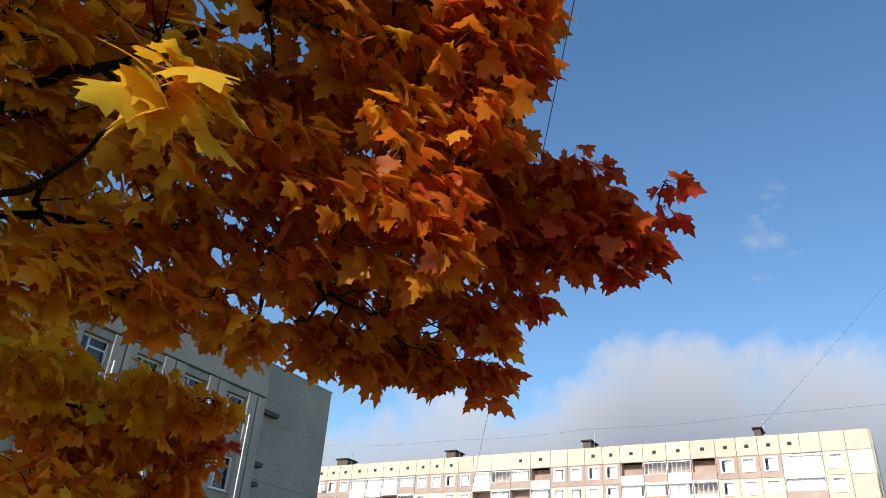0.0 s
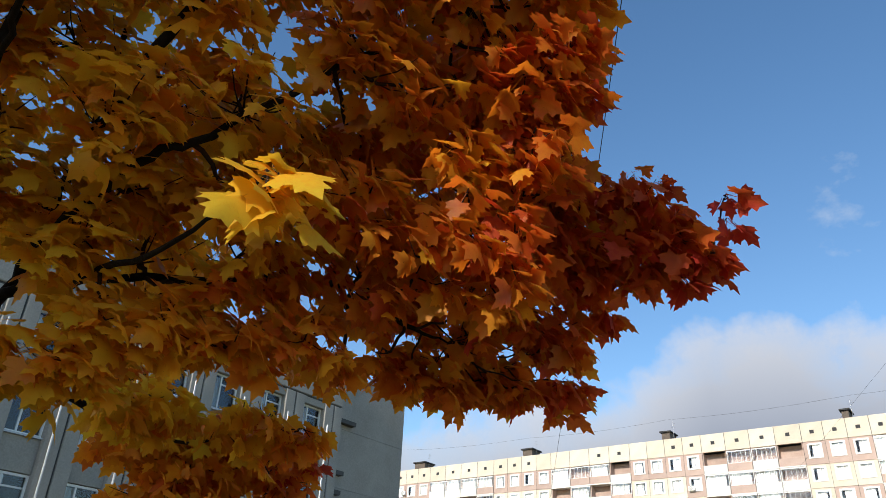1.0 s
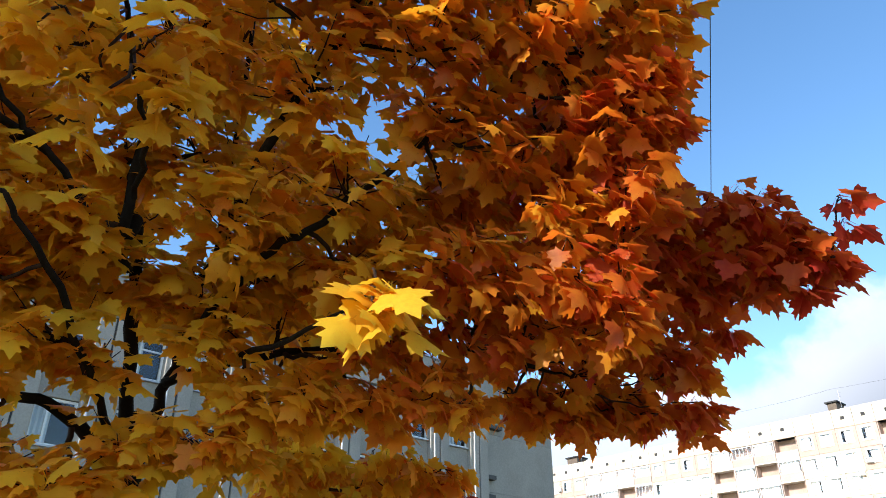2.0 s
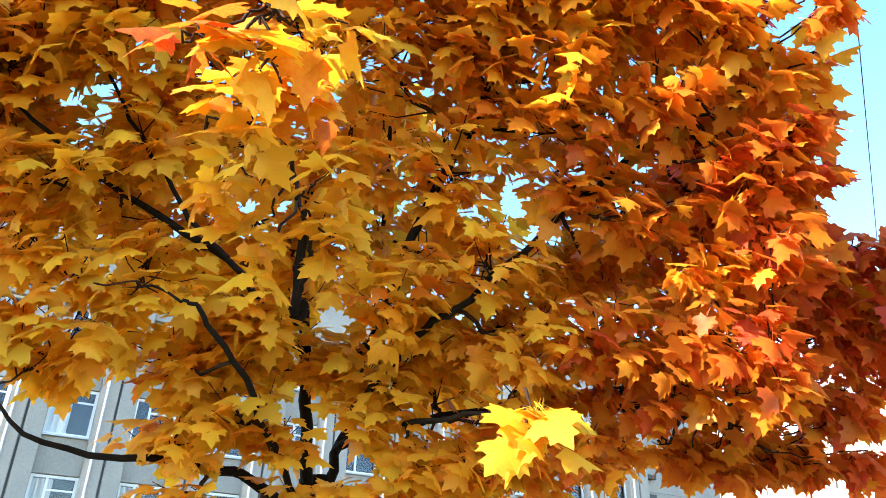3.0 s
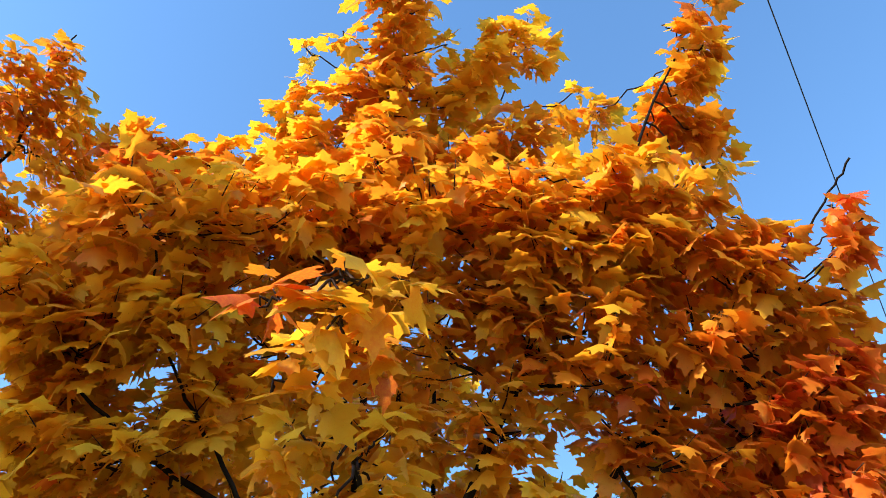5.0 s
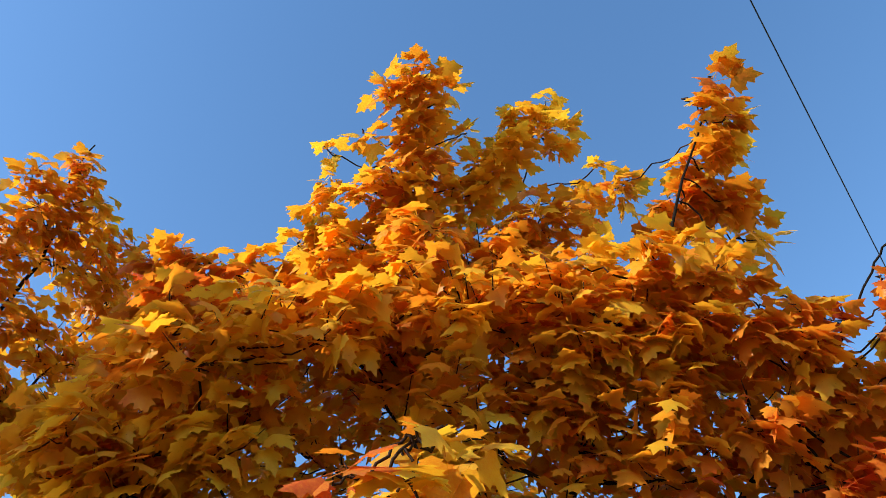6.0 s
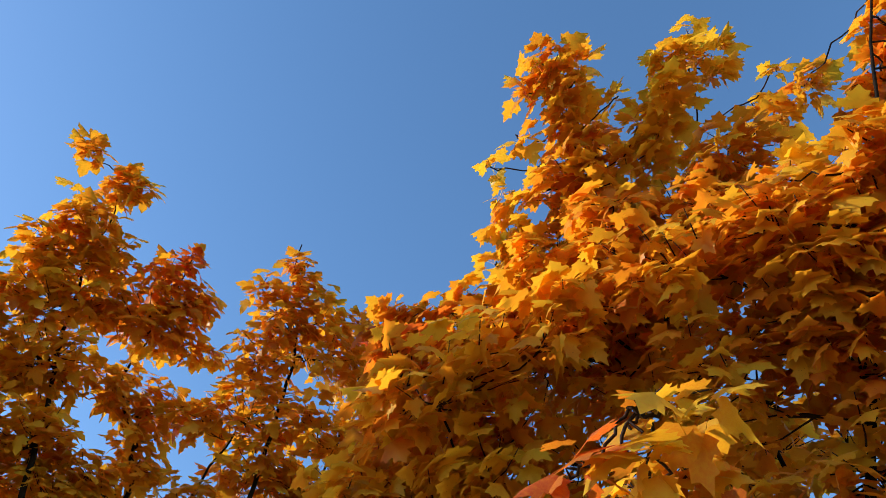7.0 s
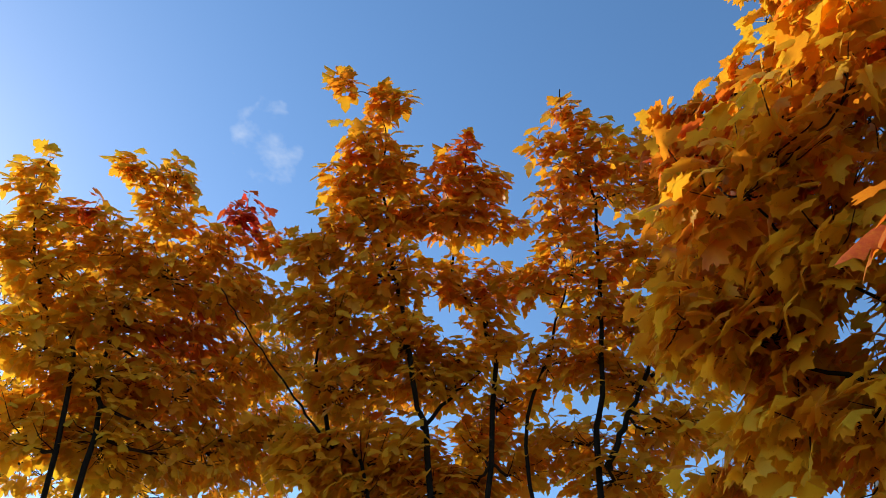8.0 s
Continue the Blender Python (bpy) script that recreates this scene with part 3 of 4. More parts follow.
MIDDLE_C = [
    (-0.61, 2.75, 3.61, 0.24, 0.19, 0.40), (-0.28, 2.87, 3.52, 0.27, 0.21, 0.55), (-0.04, 2.93, 3.45, 0.21, 0.21, 0.60), (-0.20, 2.75, 3.82, 0.16, 0.13, 0.45),
    (-2.32, 1.83, 4.13, 0.24, 0.18, 0.12), (-1.95, 1.92, 4.49, 0.24, 0.24, 0.18), (-2.04, 2.16, 4.09, 0.24, 0.18, 0.14), (-1.83, 2.26, 4.21, 0.27, 0.21, 0.16),
    (-2.37, 2.09, 3.66, 0.27, 0.18, 0.10), (-2.10, 2.38, 3.64, 0.27, 0.15, 0.12), (-1.84, 2.60, 3.60, 0.24, 0.15, 0.14), (-1.55, 2.78, 3.65, 0.27, 0.18, 0.18),
    (-0.93, 2.88, 4.08, 0.24, 0.18, 0.26), (-0.67, 2.98, 4.06, 0.21, 0.12, 0.34), (-2.55, 1.51, 4.14, 0.27, 0.18, 0.12),
]
MIDDLE_D = [
    (-2.06, 1.48, 4.76, 0.27, 0.24, 0.18), (-1.67, 1.61, 5.01, 0.27, 0.24, 0.20), (-2.72, 1.98, 4.81, 0.45, 0.24, 0.16), (-1.87, 2.57, 5.08, 0.45, 0.24, 0.20),
    (-1.67, 3.15, 4.50, 0.45, 0.21, 0.18), (-2.56, 2.65, 4.23, 0.45, 0.21, 0.12), (-0.94, 3.54, 4.38, 0.31, 0.17, 0.36),
]
NEAR_PLUME = [
    (-0.67, 0.53, 3.57, 0.04, 0.01, 0.14), (-0.61, 0.58, 3.59, 0.03, 0.01, 0.30), (-0.81, 0.45, 3.51, 0.01, 0.01, 0.60), (-0.74, 0.52, 3.52, 0.02, 0.02, 0.10),
    (-0.96, 0.72, 3.63, 0.04, 0.04, 0.06), (-0.88, 0.81, 3.63, 0.06, 0.04, 0.20), (-0.80, 0.83, 3.69, 0.06, 0.03, 0.25), (-1.03, 0.74, 3.54, 0.03, 0.04, 0.04),
    (-1.20, 1.03, 3.60, 0.07, 0.05, 0.05), (-1.21, 1.13, 3.49, 0.05, 0.06, 0.02), (-1.03, 1.30, 3.47, 0.05, 0.05, 0.03), (-1.08, 1.17, 3.59, 0.06, 0.04, 0.12),
    (-1.27, 1.16, 3.37, 0.03, 0.04, 0.05),
]
CROWN_TOP_A = [
    (-0.87, 0.87, 6.30, 0.16, 0.08, 0.26), (-0.80, 1.02, 6.26, 0.06, 0.06, 0.30), (-0.98, 1.08, 6.17, 0.12, 0.06, 0.25), (-1.07, 1.19, 6.08, 0.19, 0.12, 0.26),
    (-1.27, 1.21, 5.99, 0.27, 0.12, 0.25), (-1.42, 0.81, 6.12, 0.03, 0.03, 0.00), (-1.21, 0.88, 6.18, 0.03, 0.03, 0.10), (-1.50, 0.97, 6.01, 0.03, 0.03, 0.10),
    (-1.64, 1.02, 5.91, 0.04, 0.03, 0.10), (-0.36, 1.42, 6.15, 0.08, 0.09, 0.10), (-0.41, 1.53, 6.07, 0.06, 0.04, 0.12), (-0.56, 1.40, 6.12, 0.13, 0.09, 0.05),
    (-0.74, 1.46, 6.04, 0.14, 0.12, 0.04), (-0.92, 1.48, 5.97, 0.14, 0.09, 0.06), (-0.80, 1.23, 6.15, 0.04, 0.04, 0.00),
]
CROWN_TOP_B = [
    (-1.33, 1.45, 5.82, 0.33, 0.17, 0.26), (-1.58, 1.25, 5.82, 0.17, 0.12, 0.16), (-1.69, 1.14, 5.82, 0.09, 0.08, 0.08), (-1.81, 1.04, 5.80, 0.04, 0.04, 0.05),
    (-0.75, 1.79, 5.80, 0.30, 0.11, 0.28), (-1.08, 1.81, 5.66, 0.39, 0.20, 0.30), (-1.56, 1.59, 5.60, 0.39, 0.17, 0.30), (-1.87, 1.22, 5.65, 0.20, 0.14, 0.26),
    (-2.03, 0.95, 5.70, 0.08, 0.06, 0.22), (-2.21, 0.83, 5.62, 0.16, 0.12, 0.38), (-2.27, 0.63, 5.67, 0.11, 0.08, 0.36), (-2.30, 1.06, 5.42, 0.30, 0.20, 0.38),
    (-2.54, 0.81, 5.34, 0.17, 0.12, 0.30), (-2.75, 0.80, 5.12, 0.14, 0.12, 0.10), (-2.59, 1.12, 5.09, 0.27, 0.17, 0.36),
]
CROWN_TOP_C = [
    (-2.04, 1.48, 5.34, 0.39, 0.23, 0.33), (-1.60, 1.88, 5.33, 0.39, 0.23, 0.35), (-0.49, 2.02, 6.08, 0.09, 0.10, 0.20), (-0.51, 1.93, 6.14, 0.03, 0.03, 0.10),
    (-0.30, 1.92, 6.18, 0.03, 0.03, 0.00), (-0.26, 2.06, 6.08, 0.08, 0.06, 0.26), (0.43, 1.66, 5.91, 0.03, 0.05, 0.32), (0.30, 1.70, 5.89, 0.05, 0.04, 0.27),
    (0.42, 1.82, 5.79, 0.05, 0.08, 0.26), (0.28, 1.88, 5.75, 0.10, 0.08, 0.22), (0.14, 1.95, 5.69, 0.15, 0.09, 0.22), (0.17, 2.11, 5.55, 0.12, 0.09, 0.36),
    (-0.07, 2.04, 5.60, 0.17, 0.12, 0.30), (0.16, 2.26, 5.39, 0.07, 0.09, 0.25), (-0.19, 1.74, 5.03, 0.15, 0.10, 0.20),
]
CROWN_TOP_D = [
    (-0.04, 1.88, 4.91, 0.11, 0.09, 0.36), (-0.40, 1.79, 4.94, 0.19, 0.11, 0.30), (-0.26, 1.95, 4.80, 0.19, 0.11, 0.30), (-0.07, 2.01, 4.75, 0.07, 0.03, 0.45),
    (-0.60, 1.87, 4.78, 0.22, 0.14, 0.26), (-0.39, 2.07, 4.60, 0.22, 0.14, 0.32), (0.02, 2.08, 4.68, 0.13, 0.10, 0.36), (0.19, 2.03, 4.74, 0.05, 0.04, 0.25),
    (0.15, 2.16, 4.58, 0.10, 0.06, 0.30), (-0.48, 1.61, 5.09, 0.05, 0.07, 0.08), (-0.91, 1.74, 4.80, 0.22, 0.17, 0.36), (-0.87, 1.94, 4.57, 0.30, 0.14, 0.36),
    (-1.51, 1.07, 5.41, 0.20, 0.15, 0.26), (-1.17, 1.28, 5.48, 0.23, 0.15, 0.28), (-0.86, 1.60, 5.41, 0.20, 0.15, 0.28),
]
CROWN_TOP_E = [
    (-0.59, 1.87, 5.31, 0.20, 0.13, 0.27), (-1.51, 1.37, 5.26, 0.23, 0.15, 0.30), (-1.14, 1.65, 5.28, 0.23, 0.15, 0.30), (-0.85, 1.94, 5.19, 0.23, 0.15, 0.30),
    (-1.76, 1.14, 5.23, 0.18, 0.15, 0.32), (-0.36, 2.12, 5.17, 0.20, 0.15, 0.28), (-0.07, 2.15, 5.18, 0.18, 0.15, 0.30), (-0.12, 2.40, 4.94, 0.18, 0.15, 0.35),
]
RIGHT_SPUR = [
    (0.53, 2.19, 4.73, 0.03, 0.03, 0.60), (0.35, 2.21, 4.73, 0.03, 0.03, 0.55), (0.26, 2.22, 4.73, 0.03, 0.03, 0.75), (0.48, 2.30, 4.62, 0.06, 0.06, 0.48),
    (0.60, 2.25, 4.66, 0.03, 0.03, 0.50), (0.41, 2.42, 4.49, 0.05, 0.03, 0.45), (0.18, 2.36, 4.57, 0.13, 0.05, 0.36), (0.17, 2.47, 4.43, 0.15, 0.09, 0.40),
    (0.29, 2.59, 4.27, 0.09, 0.04, 0.66), (0.08, 2.61, 4.23, 0.21, 0.10, 0.52), (0.31, 2.68, 4.12, 0.05, 0.05, 0.75), (0.09, 2.12, 4.82, 0.08, 0.05, 0.45),
    (0.08, 2.25, 4.68, 0.08, 0.08, 0.35), (0.13, 2.73, 4.05, 0.10, 0.08, 0.55),
]
NORTH_SIDE_A = [
    (-2.18, 0.63, 5.33, 0.15, 0.09, 0.50), (-2.11, 0.87, 5.30, 0.15, 0.11, 0.44), (-2.39, 0.73, 5.11, 0.24, 0.15, 0.42), (-1.92, 0.93, 5.41, 0.12, 0.05, 0.28),
    (-1.87, 1.10, 5.37, 0.18, 0.12, 0.33), (-2.40, 0.59, 4.57, 0.25, 0.19, 0.34), (-2.27, 0.92, 4.56, 0.22, 0.16, 0.34), (-1.98, 1.08, 4.75, 0.22, 0.19, 0.38),
    (-2.11, 1.34, 4.45, 0.22, 0.16, 0.30), (-2.50, 0.92, 4.29, 0.25, 0.16, 0.26), (-2.51, 0.71, 5.84, 0.17, 0.07, 0.50), (-2.87, 0.84, 5.46, 0.20, 0.17, 0.44),
    (-2.70, 0.79, 5.65, 0.13, 0.13, 0.42), (-2.53, 0.65, 4.67, 0.18, 0.07, 0.38), (-2.58, 0.88, 4.48, 0.16, 0.19, 0.38),
]
NORTH_SIDE_B = [
    (-2.77, 0.95, 4.14, 0.25, 0.19, 0.30), (-2.93, 0.63, 4.04, 0.16, 0.08, 0.28),
]
NEAR_SPRAY = [
    (-0.50, 1.50, 2.90, 0.09, 0.05, 0.02),
]
MAIN_LOBES = RED_BOUGH_A + RED_BOUGH_B + RED_BOUGH_C + LOW_BOUGH + LEFT_SIDE_A + LEFT_SIDE_B + FAR_SIDE + MIDDLE_A + MIDDLE_B + MIDDLE_C + MIDDLE_D + NEAR_PLUME + CROWN_TOP_A + CROWN_TOP_B + CROWN_TOP_C + CROWN_TOP_D + CROWN_TOP_E + RIGHT_SPUR + NORTH_SIDE_A + NORTH_SIDE_B + NEAR_SPRAY
maple((-2.29, 2.82, -0.05), 0.076, MAIN_STEMS, MAIN_LOBES, 7,
      "young maple with orange, yellow and red autumn leaves", LEAVES, 0.116, 0.46, near=(-0.55, 0.45, 3.0), kin="maples on the lawn", thick=1500, shift=0.045)

SLENDER_STEMS = [[(-5.22, 0.40, 1.80), (-4.86, 0.31, 4.83), (-4.63, 0.38, 5.47), (-4.24, 0.44, 6.33), (-3.85, 0.41, 6.88), (-3.55, 0.24, 7.16), (-3.27, 0.19, 7.38)],
    [(-4.79, 0.37, 4.97), (-4.69, 0.55, 5.31), (-4.54, 0.75, 5.69), (-4.26, 0.95, 6.33), (-3.71, 0.98, 6.88)],
    [(-5.22, 0.40, 1.80), (-4.96, -0.17, 4.93), (-4.63, 0.02, 5.88), (-4.38, 0.20, 6.35), (-4.15, 0.13, 6.63)],
    [(-4.60, 0.75, 5.60), (-4.43, 1.07, 5.73)]]
SLENDER_LOBES_A = [
    (-3.43, 0.23, 7.26, 0.14, 0.07, 0.36), (-3.64, 0.03, 7.11, 0.15, 0.06, 0.30), (-3.55, 0.40, 7.15, 0.18, 0.10, 0.35), (-3.76, 0.26, 6.99, 0.27, 0.15, 0.33),
    (-3.99, 0.20, 6.78, 0.32, 0.15, 0.33), (-3.62, 0.61, 7.06, 0.13, 0.15, 0.30), (-3.83, 0.68, 6.85, 0.23, 0.23, 0.30), (-3.59, 0.88, 7.02, 0.14, 0.16, 0.30),
    (-3.84, 0.97, 6.77, 0.25, 0.25, 0.25), (-4.26, 0.28, 6.48, 0.41, 0.16, 0.30), (-4.23, 0.75, 6.43, 0.32, 0.15, 0.25), (-4.53, 0.39, 6.15, 0.39, 0.15, 0.28),
    (-4.52, 0.85, 6.04, 0.23, 0.15, 0.25), (-4.76, 0.04, 5.87, 0.32, 0.12, 0.28), (-4.79, 0.61, 5.71, 0.32, 0.15, 0.25),
]
SLENDER_LOBES_B = [
    (-5.07, 0.16, 5.34, 0.36, 0.15, 0.25), (-4.96, 0.83, 5.36, 0.36, 0.20, 0.25), (-5.17, 0.47, 5.06, 0.41, 0.15, 0.25), (-4.39, -0.09, 6.37, 0.18, 0.10, 0.30),
    (-4.16, 1.04, 6.41, 0.23, 0.23, 0.30), (-4.51, 0.68, 6.10, 0.27, 0.18, 0.26), (-4.75, 0.37, 5.84, 0.27, 0.14, 0.26), (-4.60, 1.12, 5.82, 0.27, 0.23, 0.22),
    (-4.87, 1.11, 5.40, 0.27, 0.23, 0.20), (-4.41, 1.06, 6.11, 0.27, 0.18, 0.24),
]
maple((-5.22, 0.40, -0.05), 0.065, SLENDER_STEMS, SLENDER_LOBES_A + SLENDER_LOBES_B, 21, "slender maple with dull orange autumn leaves", FAR_LEAVES, 0.115, 0.42, kin="maples on the lawn", thick=1500, shift=-0.04)

TALL_STEMS = [[(-5.30, -0.81, 1.80), (-4.94, -0.90, 4.89), (-4.69, -1.01, 5.54), (-4.41, -1.11, 6.09), (-4.12, -1.21, 6.56), (-3.83, -1.24, 6.98), (-3.49, -1.20, 7.28), (-3.26, -1.28, 7.43)],
    [(-5.30, -0.81, 1.80), (-4.86, -0.42, 5.53), (-4.63, -0.46, 6.06), (-4.38, -0.72, 6.52), (-4.13, -0.64, 6.79), (-3.63, -0.56, 7.25)],
    [(-4.82, -0.97, 5.33), (-4.80, -0.74, 5.60), (-4.78, -0.47, 5.84)],
    [(-5.30, -0.81, 1.80), (-4.97, -1.37, 4.89), (-4.82, -1.70, 5.25), (-4.64, -2.00, 5.59), (-4.39, -2.32, 5.96), (-4.18, -2.55, 6.26)],
    [(-4.88, -1.64, 5.18), (-4.58, -1.80, 5.80), (-4.48, -1.64, 6.17)]]
TALL_LOBES_A = [
    (-3.16, -1.47, 7.46, 0.07, 0.10, 0.36), (-3.33, -1.16, 7.40, 0.17, 0.14, 0.34), (-3.56, -1.36, 7.19, 0.21, 0.19, 0.32), (-3.78, -1.15, 7.05, 0.25, 0.19, 0.33),
    (-3.76, -1.51, 6.99, 0.21, 0.14, 0.30), (-4.00, -1.44, 6.78, 0.35, 0.19, 0.30), (-3.65, -0.56, 7.24, 0.08, 0.08, 0.75), (-3.79, -0.69, 7.10, 0.19, 0.16, 0.52),
    (-3.91, -0.41, 7.01, 0.17, 0.17, 0.52), (-4.05, -0.70, 6.87, 0.32, 0.19, 0.42), (-4.12, -0.31, 6.82, 0.12, 0.10, 0.40), (-4.09, -1.80, 6.57, 0.23, 0.19, 0.30),
    (-4.34, -1.28, 6.45, 0.42, 0.23, 0.30), (-4.41, -0.73, 6.48, 0.25, 0.16, 0.35), (-4.46, -1.73, 6.16, 0.42, 0.23, 0.32),
]
TALL_LOBES_B = [
    (-4.70, -1.16, 6.03, 0.39, 0.19, 0.30), (-4.46, -0.36, 6.45, 0.23, 0.11, 0.33), (-4.81, -1.56, 5.74, 0.42, 0.23, 0.32), (-4.91, -0.89, 5.78, 0.37, 0.14, 0.30),
    (-4.74, -0.38, 6.08, 0.19, 0.07, 0.30), (-5.11, -1.21, 5.35, 0.42, 0.21, 0.30), (-5.14, -0.54, 5.44, 0.28, 0.14, 0.30), (-5.02, -1.81, 5.26, 0.42, 0.25, 0.30),
    (-5.26, -0.95, 5.13, 0.37, 0.16, 0.30), (-5.20, -1.47, 5.06, 0.37, 0.14, 0.30), (-4.03, -1.03, 6.84, 0.19, 0.19, 0.34), (-4.80, -0.70, 5.97, 0.28, 0.11, 0.30),
    (-5.29, -0.64, 5.14, 0.28, 0.12, 0.30), (-4.99, -0.31, 5.71, 0.28, 0.09, 0.30), (-5.25, -0.19, 5.25, 0.23, 0.12, 0.30),
]
TALL_LOBES_C = [
    (-4.63, -0.46, 6.23, 0.19, 0.07, 0.32),
]
maple((-5.30, -0.81, -0.05), 0.065, TALL_STEMS, TALL_LOBES_A + TALL_LOBES_B + TALL_LOBES_C, 33, "tall slender maple with brown-orange autumn leaves", FAR_LEAVES, 0.115, 0.42, kin="maples on the lawn", thick=2000, shift=-0.09)

BUSHY_STEMS = [[(-5.11, -3.56, 1.80), (-4.66, -3.43, 4.97), (-4.52, -3.49, 5.61), (-4.34, -3.47, 6.26), (-4.06, -3.26, 6.88), (-3.79, -3.03, 7.28)],
    [(-5.11, -3.56, 1.80), (-4.47, -3.67, 5.49), (-4.14, -3.93, 6.07), (-3.72, -4.03, 6.60), (-3.41, -3.91, 6.98)],
    [(-4.39, -3.49, 6.18), (-4.38, -3.24, 6.40), (-4.42, -3.03, 6.67), (-4.22, -2.57, 7.14)],
    [(-5.11, -3.56, 1.80), (-4.11, -4.27, 5.28), (-3.52, -4.66, 6.14)]]
BUSHY_LOBES_A = [
    (-3.40, -3.89, 7.01, 0.05, 0.07, 0.10), (-3.48, -4.00, 6.85, 0.15, 0.12, 0.08), (-3.70, -3.91, 6.73, 0.19, 0.18, 0.06), (-3.74, -4.13, 6.49, 0.21, 0.18, 0.05),
    (-3.79, -3.69, 6.83, 0.11, 0.12, 0.65), (-3.68, -3.35, 7.18, 0.13, 0.12, 0.20), (-3.83, -3.05, 7.24, 0.19, 0.18, 0.26), (-4.01, -3.13, 7.02, 0.26, 0.23, 0.20),
    (-4.21, -2.57, 7.14, 0.14, 0.11, 0.95), (-4.47, -2.35, 7.00, 0.18, 0.09, 0.60), (-4.34, -2.76, 6.92, 0.26, 0.18, 0.42), (-4.05, -3.54, 6.69, 0.36, 0.21, 0.25),
    (-4.04, -3.91, 6.39, 0.36, 0.26, 0.15), (-4.37, -3.16, 6.64, 0.41, 0.26, 0.25), (-4.68, -2.64, 6.61, 0.41, 0.26, 0.30),
]
BUSHY_LOBES_B = [
    (-4.45, -3.56, 6.23, 0.46, 0.26, 0.30), (-4.28, -4.05, 5.95, 0.41, 0.31, 0.10), (-4.75, -3.04, 6.26, 0.36, 0.26, 0.62), (-4.74, -3.62, 5.76, 0.52, 0.26, 0.25),
    (-5.01, -3.07, 5.86, 0.52, 0.26, 0.42), (-5.09, -2.47, 6.17, 0.41, 0.26, 0.28), (-4.63, -4.09, 5.39, 0.41, 0.31, 0.05), (-5.03, -3.55, 5.35, 0.52, 0.26, 0.15),
    (-5.33, -2.92, 5.44, 0.52, 0.26, 0.30), (-5.45, -2.36, 5.66, 0.41, 0.26, 0.25),
]
maple((-5.11, -3.56, -0.05), 0.065, BUSHY_STEMS, BUSHY_LOBES_A + BUSHY_LOBES_B, 45, "bushy maple with yellow and red autumn leaves", FAR_LEAVES, 0.115, 0.42, kin="maples on the lawn", thick=1900, shift=-0.10)

BACK_STEMS = [[(-7.53, -5.05, 2.00), (-7.03, -4.73, 6.03), (-6.63, -4.70, 7.21), (-6.14, -4.64, 8.07)],
    [(-7.53, -5.05, 2.00), (-7.30, -3.96, 6.35), (-7.38, -3.21, 7.42)],
    [(-7.53, -5.05, 2.00), (-6.42, -5.57, 6.07), (-5.69, -6.22, 7.00)]]
BACK_LOBES = [
    (-5.79, -5.55, 7.66, 0.79, 0.43, 0.15), (-6.12, -4.69, 8.06, 0.79, 0.43, 0.25), (-6.66, -3.71, 8.10, 0.72, 0.43, 0.35), (-7.22, -2.95, 7.80, 0.65, 0.43, 0.32),
    (-6.28, -5.63, 6.94, 0.87, 0.50, 0.08), (-6.74, -4.74, 7.21, 0.87, 0.50, 0.30), (-7.26, -3.71, 7.28, 0.79, 0.50, 0.40), (-7.77, -2.81, 7.01, 0.72, 0.50, 0.30),
    (-6.83, -5.48, 6.21, 0.87, 0.50, 0.06), (-7.35, -4.53, 6.39, 0.87, 0.50, 0.20), (-7.79, -3.49, 6.51, 0.79, 0.43, 0.32), (-7.89, -2.28, 7.06, 0.58, 0.43, 0.30),
    (-8.24, -1.87, 6.56, 0.58, 0.36, 0.30),
]
maple((-7.53, -5.05, -0.05), 0.065, BACK_STEMS, BACK_LOBES, 57, "wide maple with yellow-brown autumn leaves behind the others", FAR_LEAVES, 0.115, 0.42, kin="maples on the lawn", thick=700, shift=-0.10)


# ---- overhead cables ----
def cable(points, r, label):
    ob = mesh_object("cable", *tube(points, [r] * len(points), 6), cable_black)
    tagged(ob, label, "cable", kind="structure")


def sagging(a, b, sag, n=24):
    a, b = Vector(a), Vector(b)
    return [a.lerp(b, i / n) - Vector((0, 0, 4 * sag * (i / n) * (1 - i / n))) for i in range(n + 1)]


for a, b in (((-22.0, 131.5, 33.0), (-0.4, 119.0, 32.2)), ((-0.4, 119.0, 32.2), (19.3, 107.7, 32.2)), ((19.3, 107.7, 32.2), (39.5, 96.0, 32.2)), ((39.5, 96.0, 32.2), (70.0, 80.0, 33.5))):
    cable(sagging(a, b, 0.35, 12), 0.012, "thin black cable strung along the roof")
cable(sagging((14.0, 62.0, 9.0), (29.5, 42.0, 27.5), 0.4, 12), 0.007, "thin black cable rising across the sky")
cable(sagging((1.25, -25, 8.2), (0.75, 60, 9.2), 0.7), 0.0055, "thin black overhead cable across the sky")


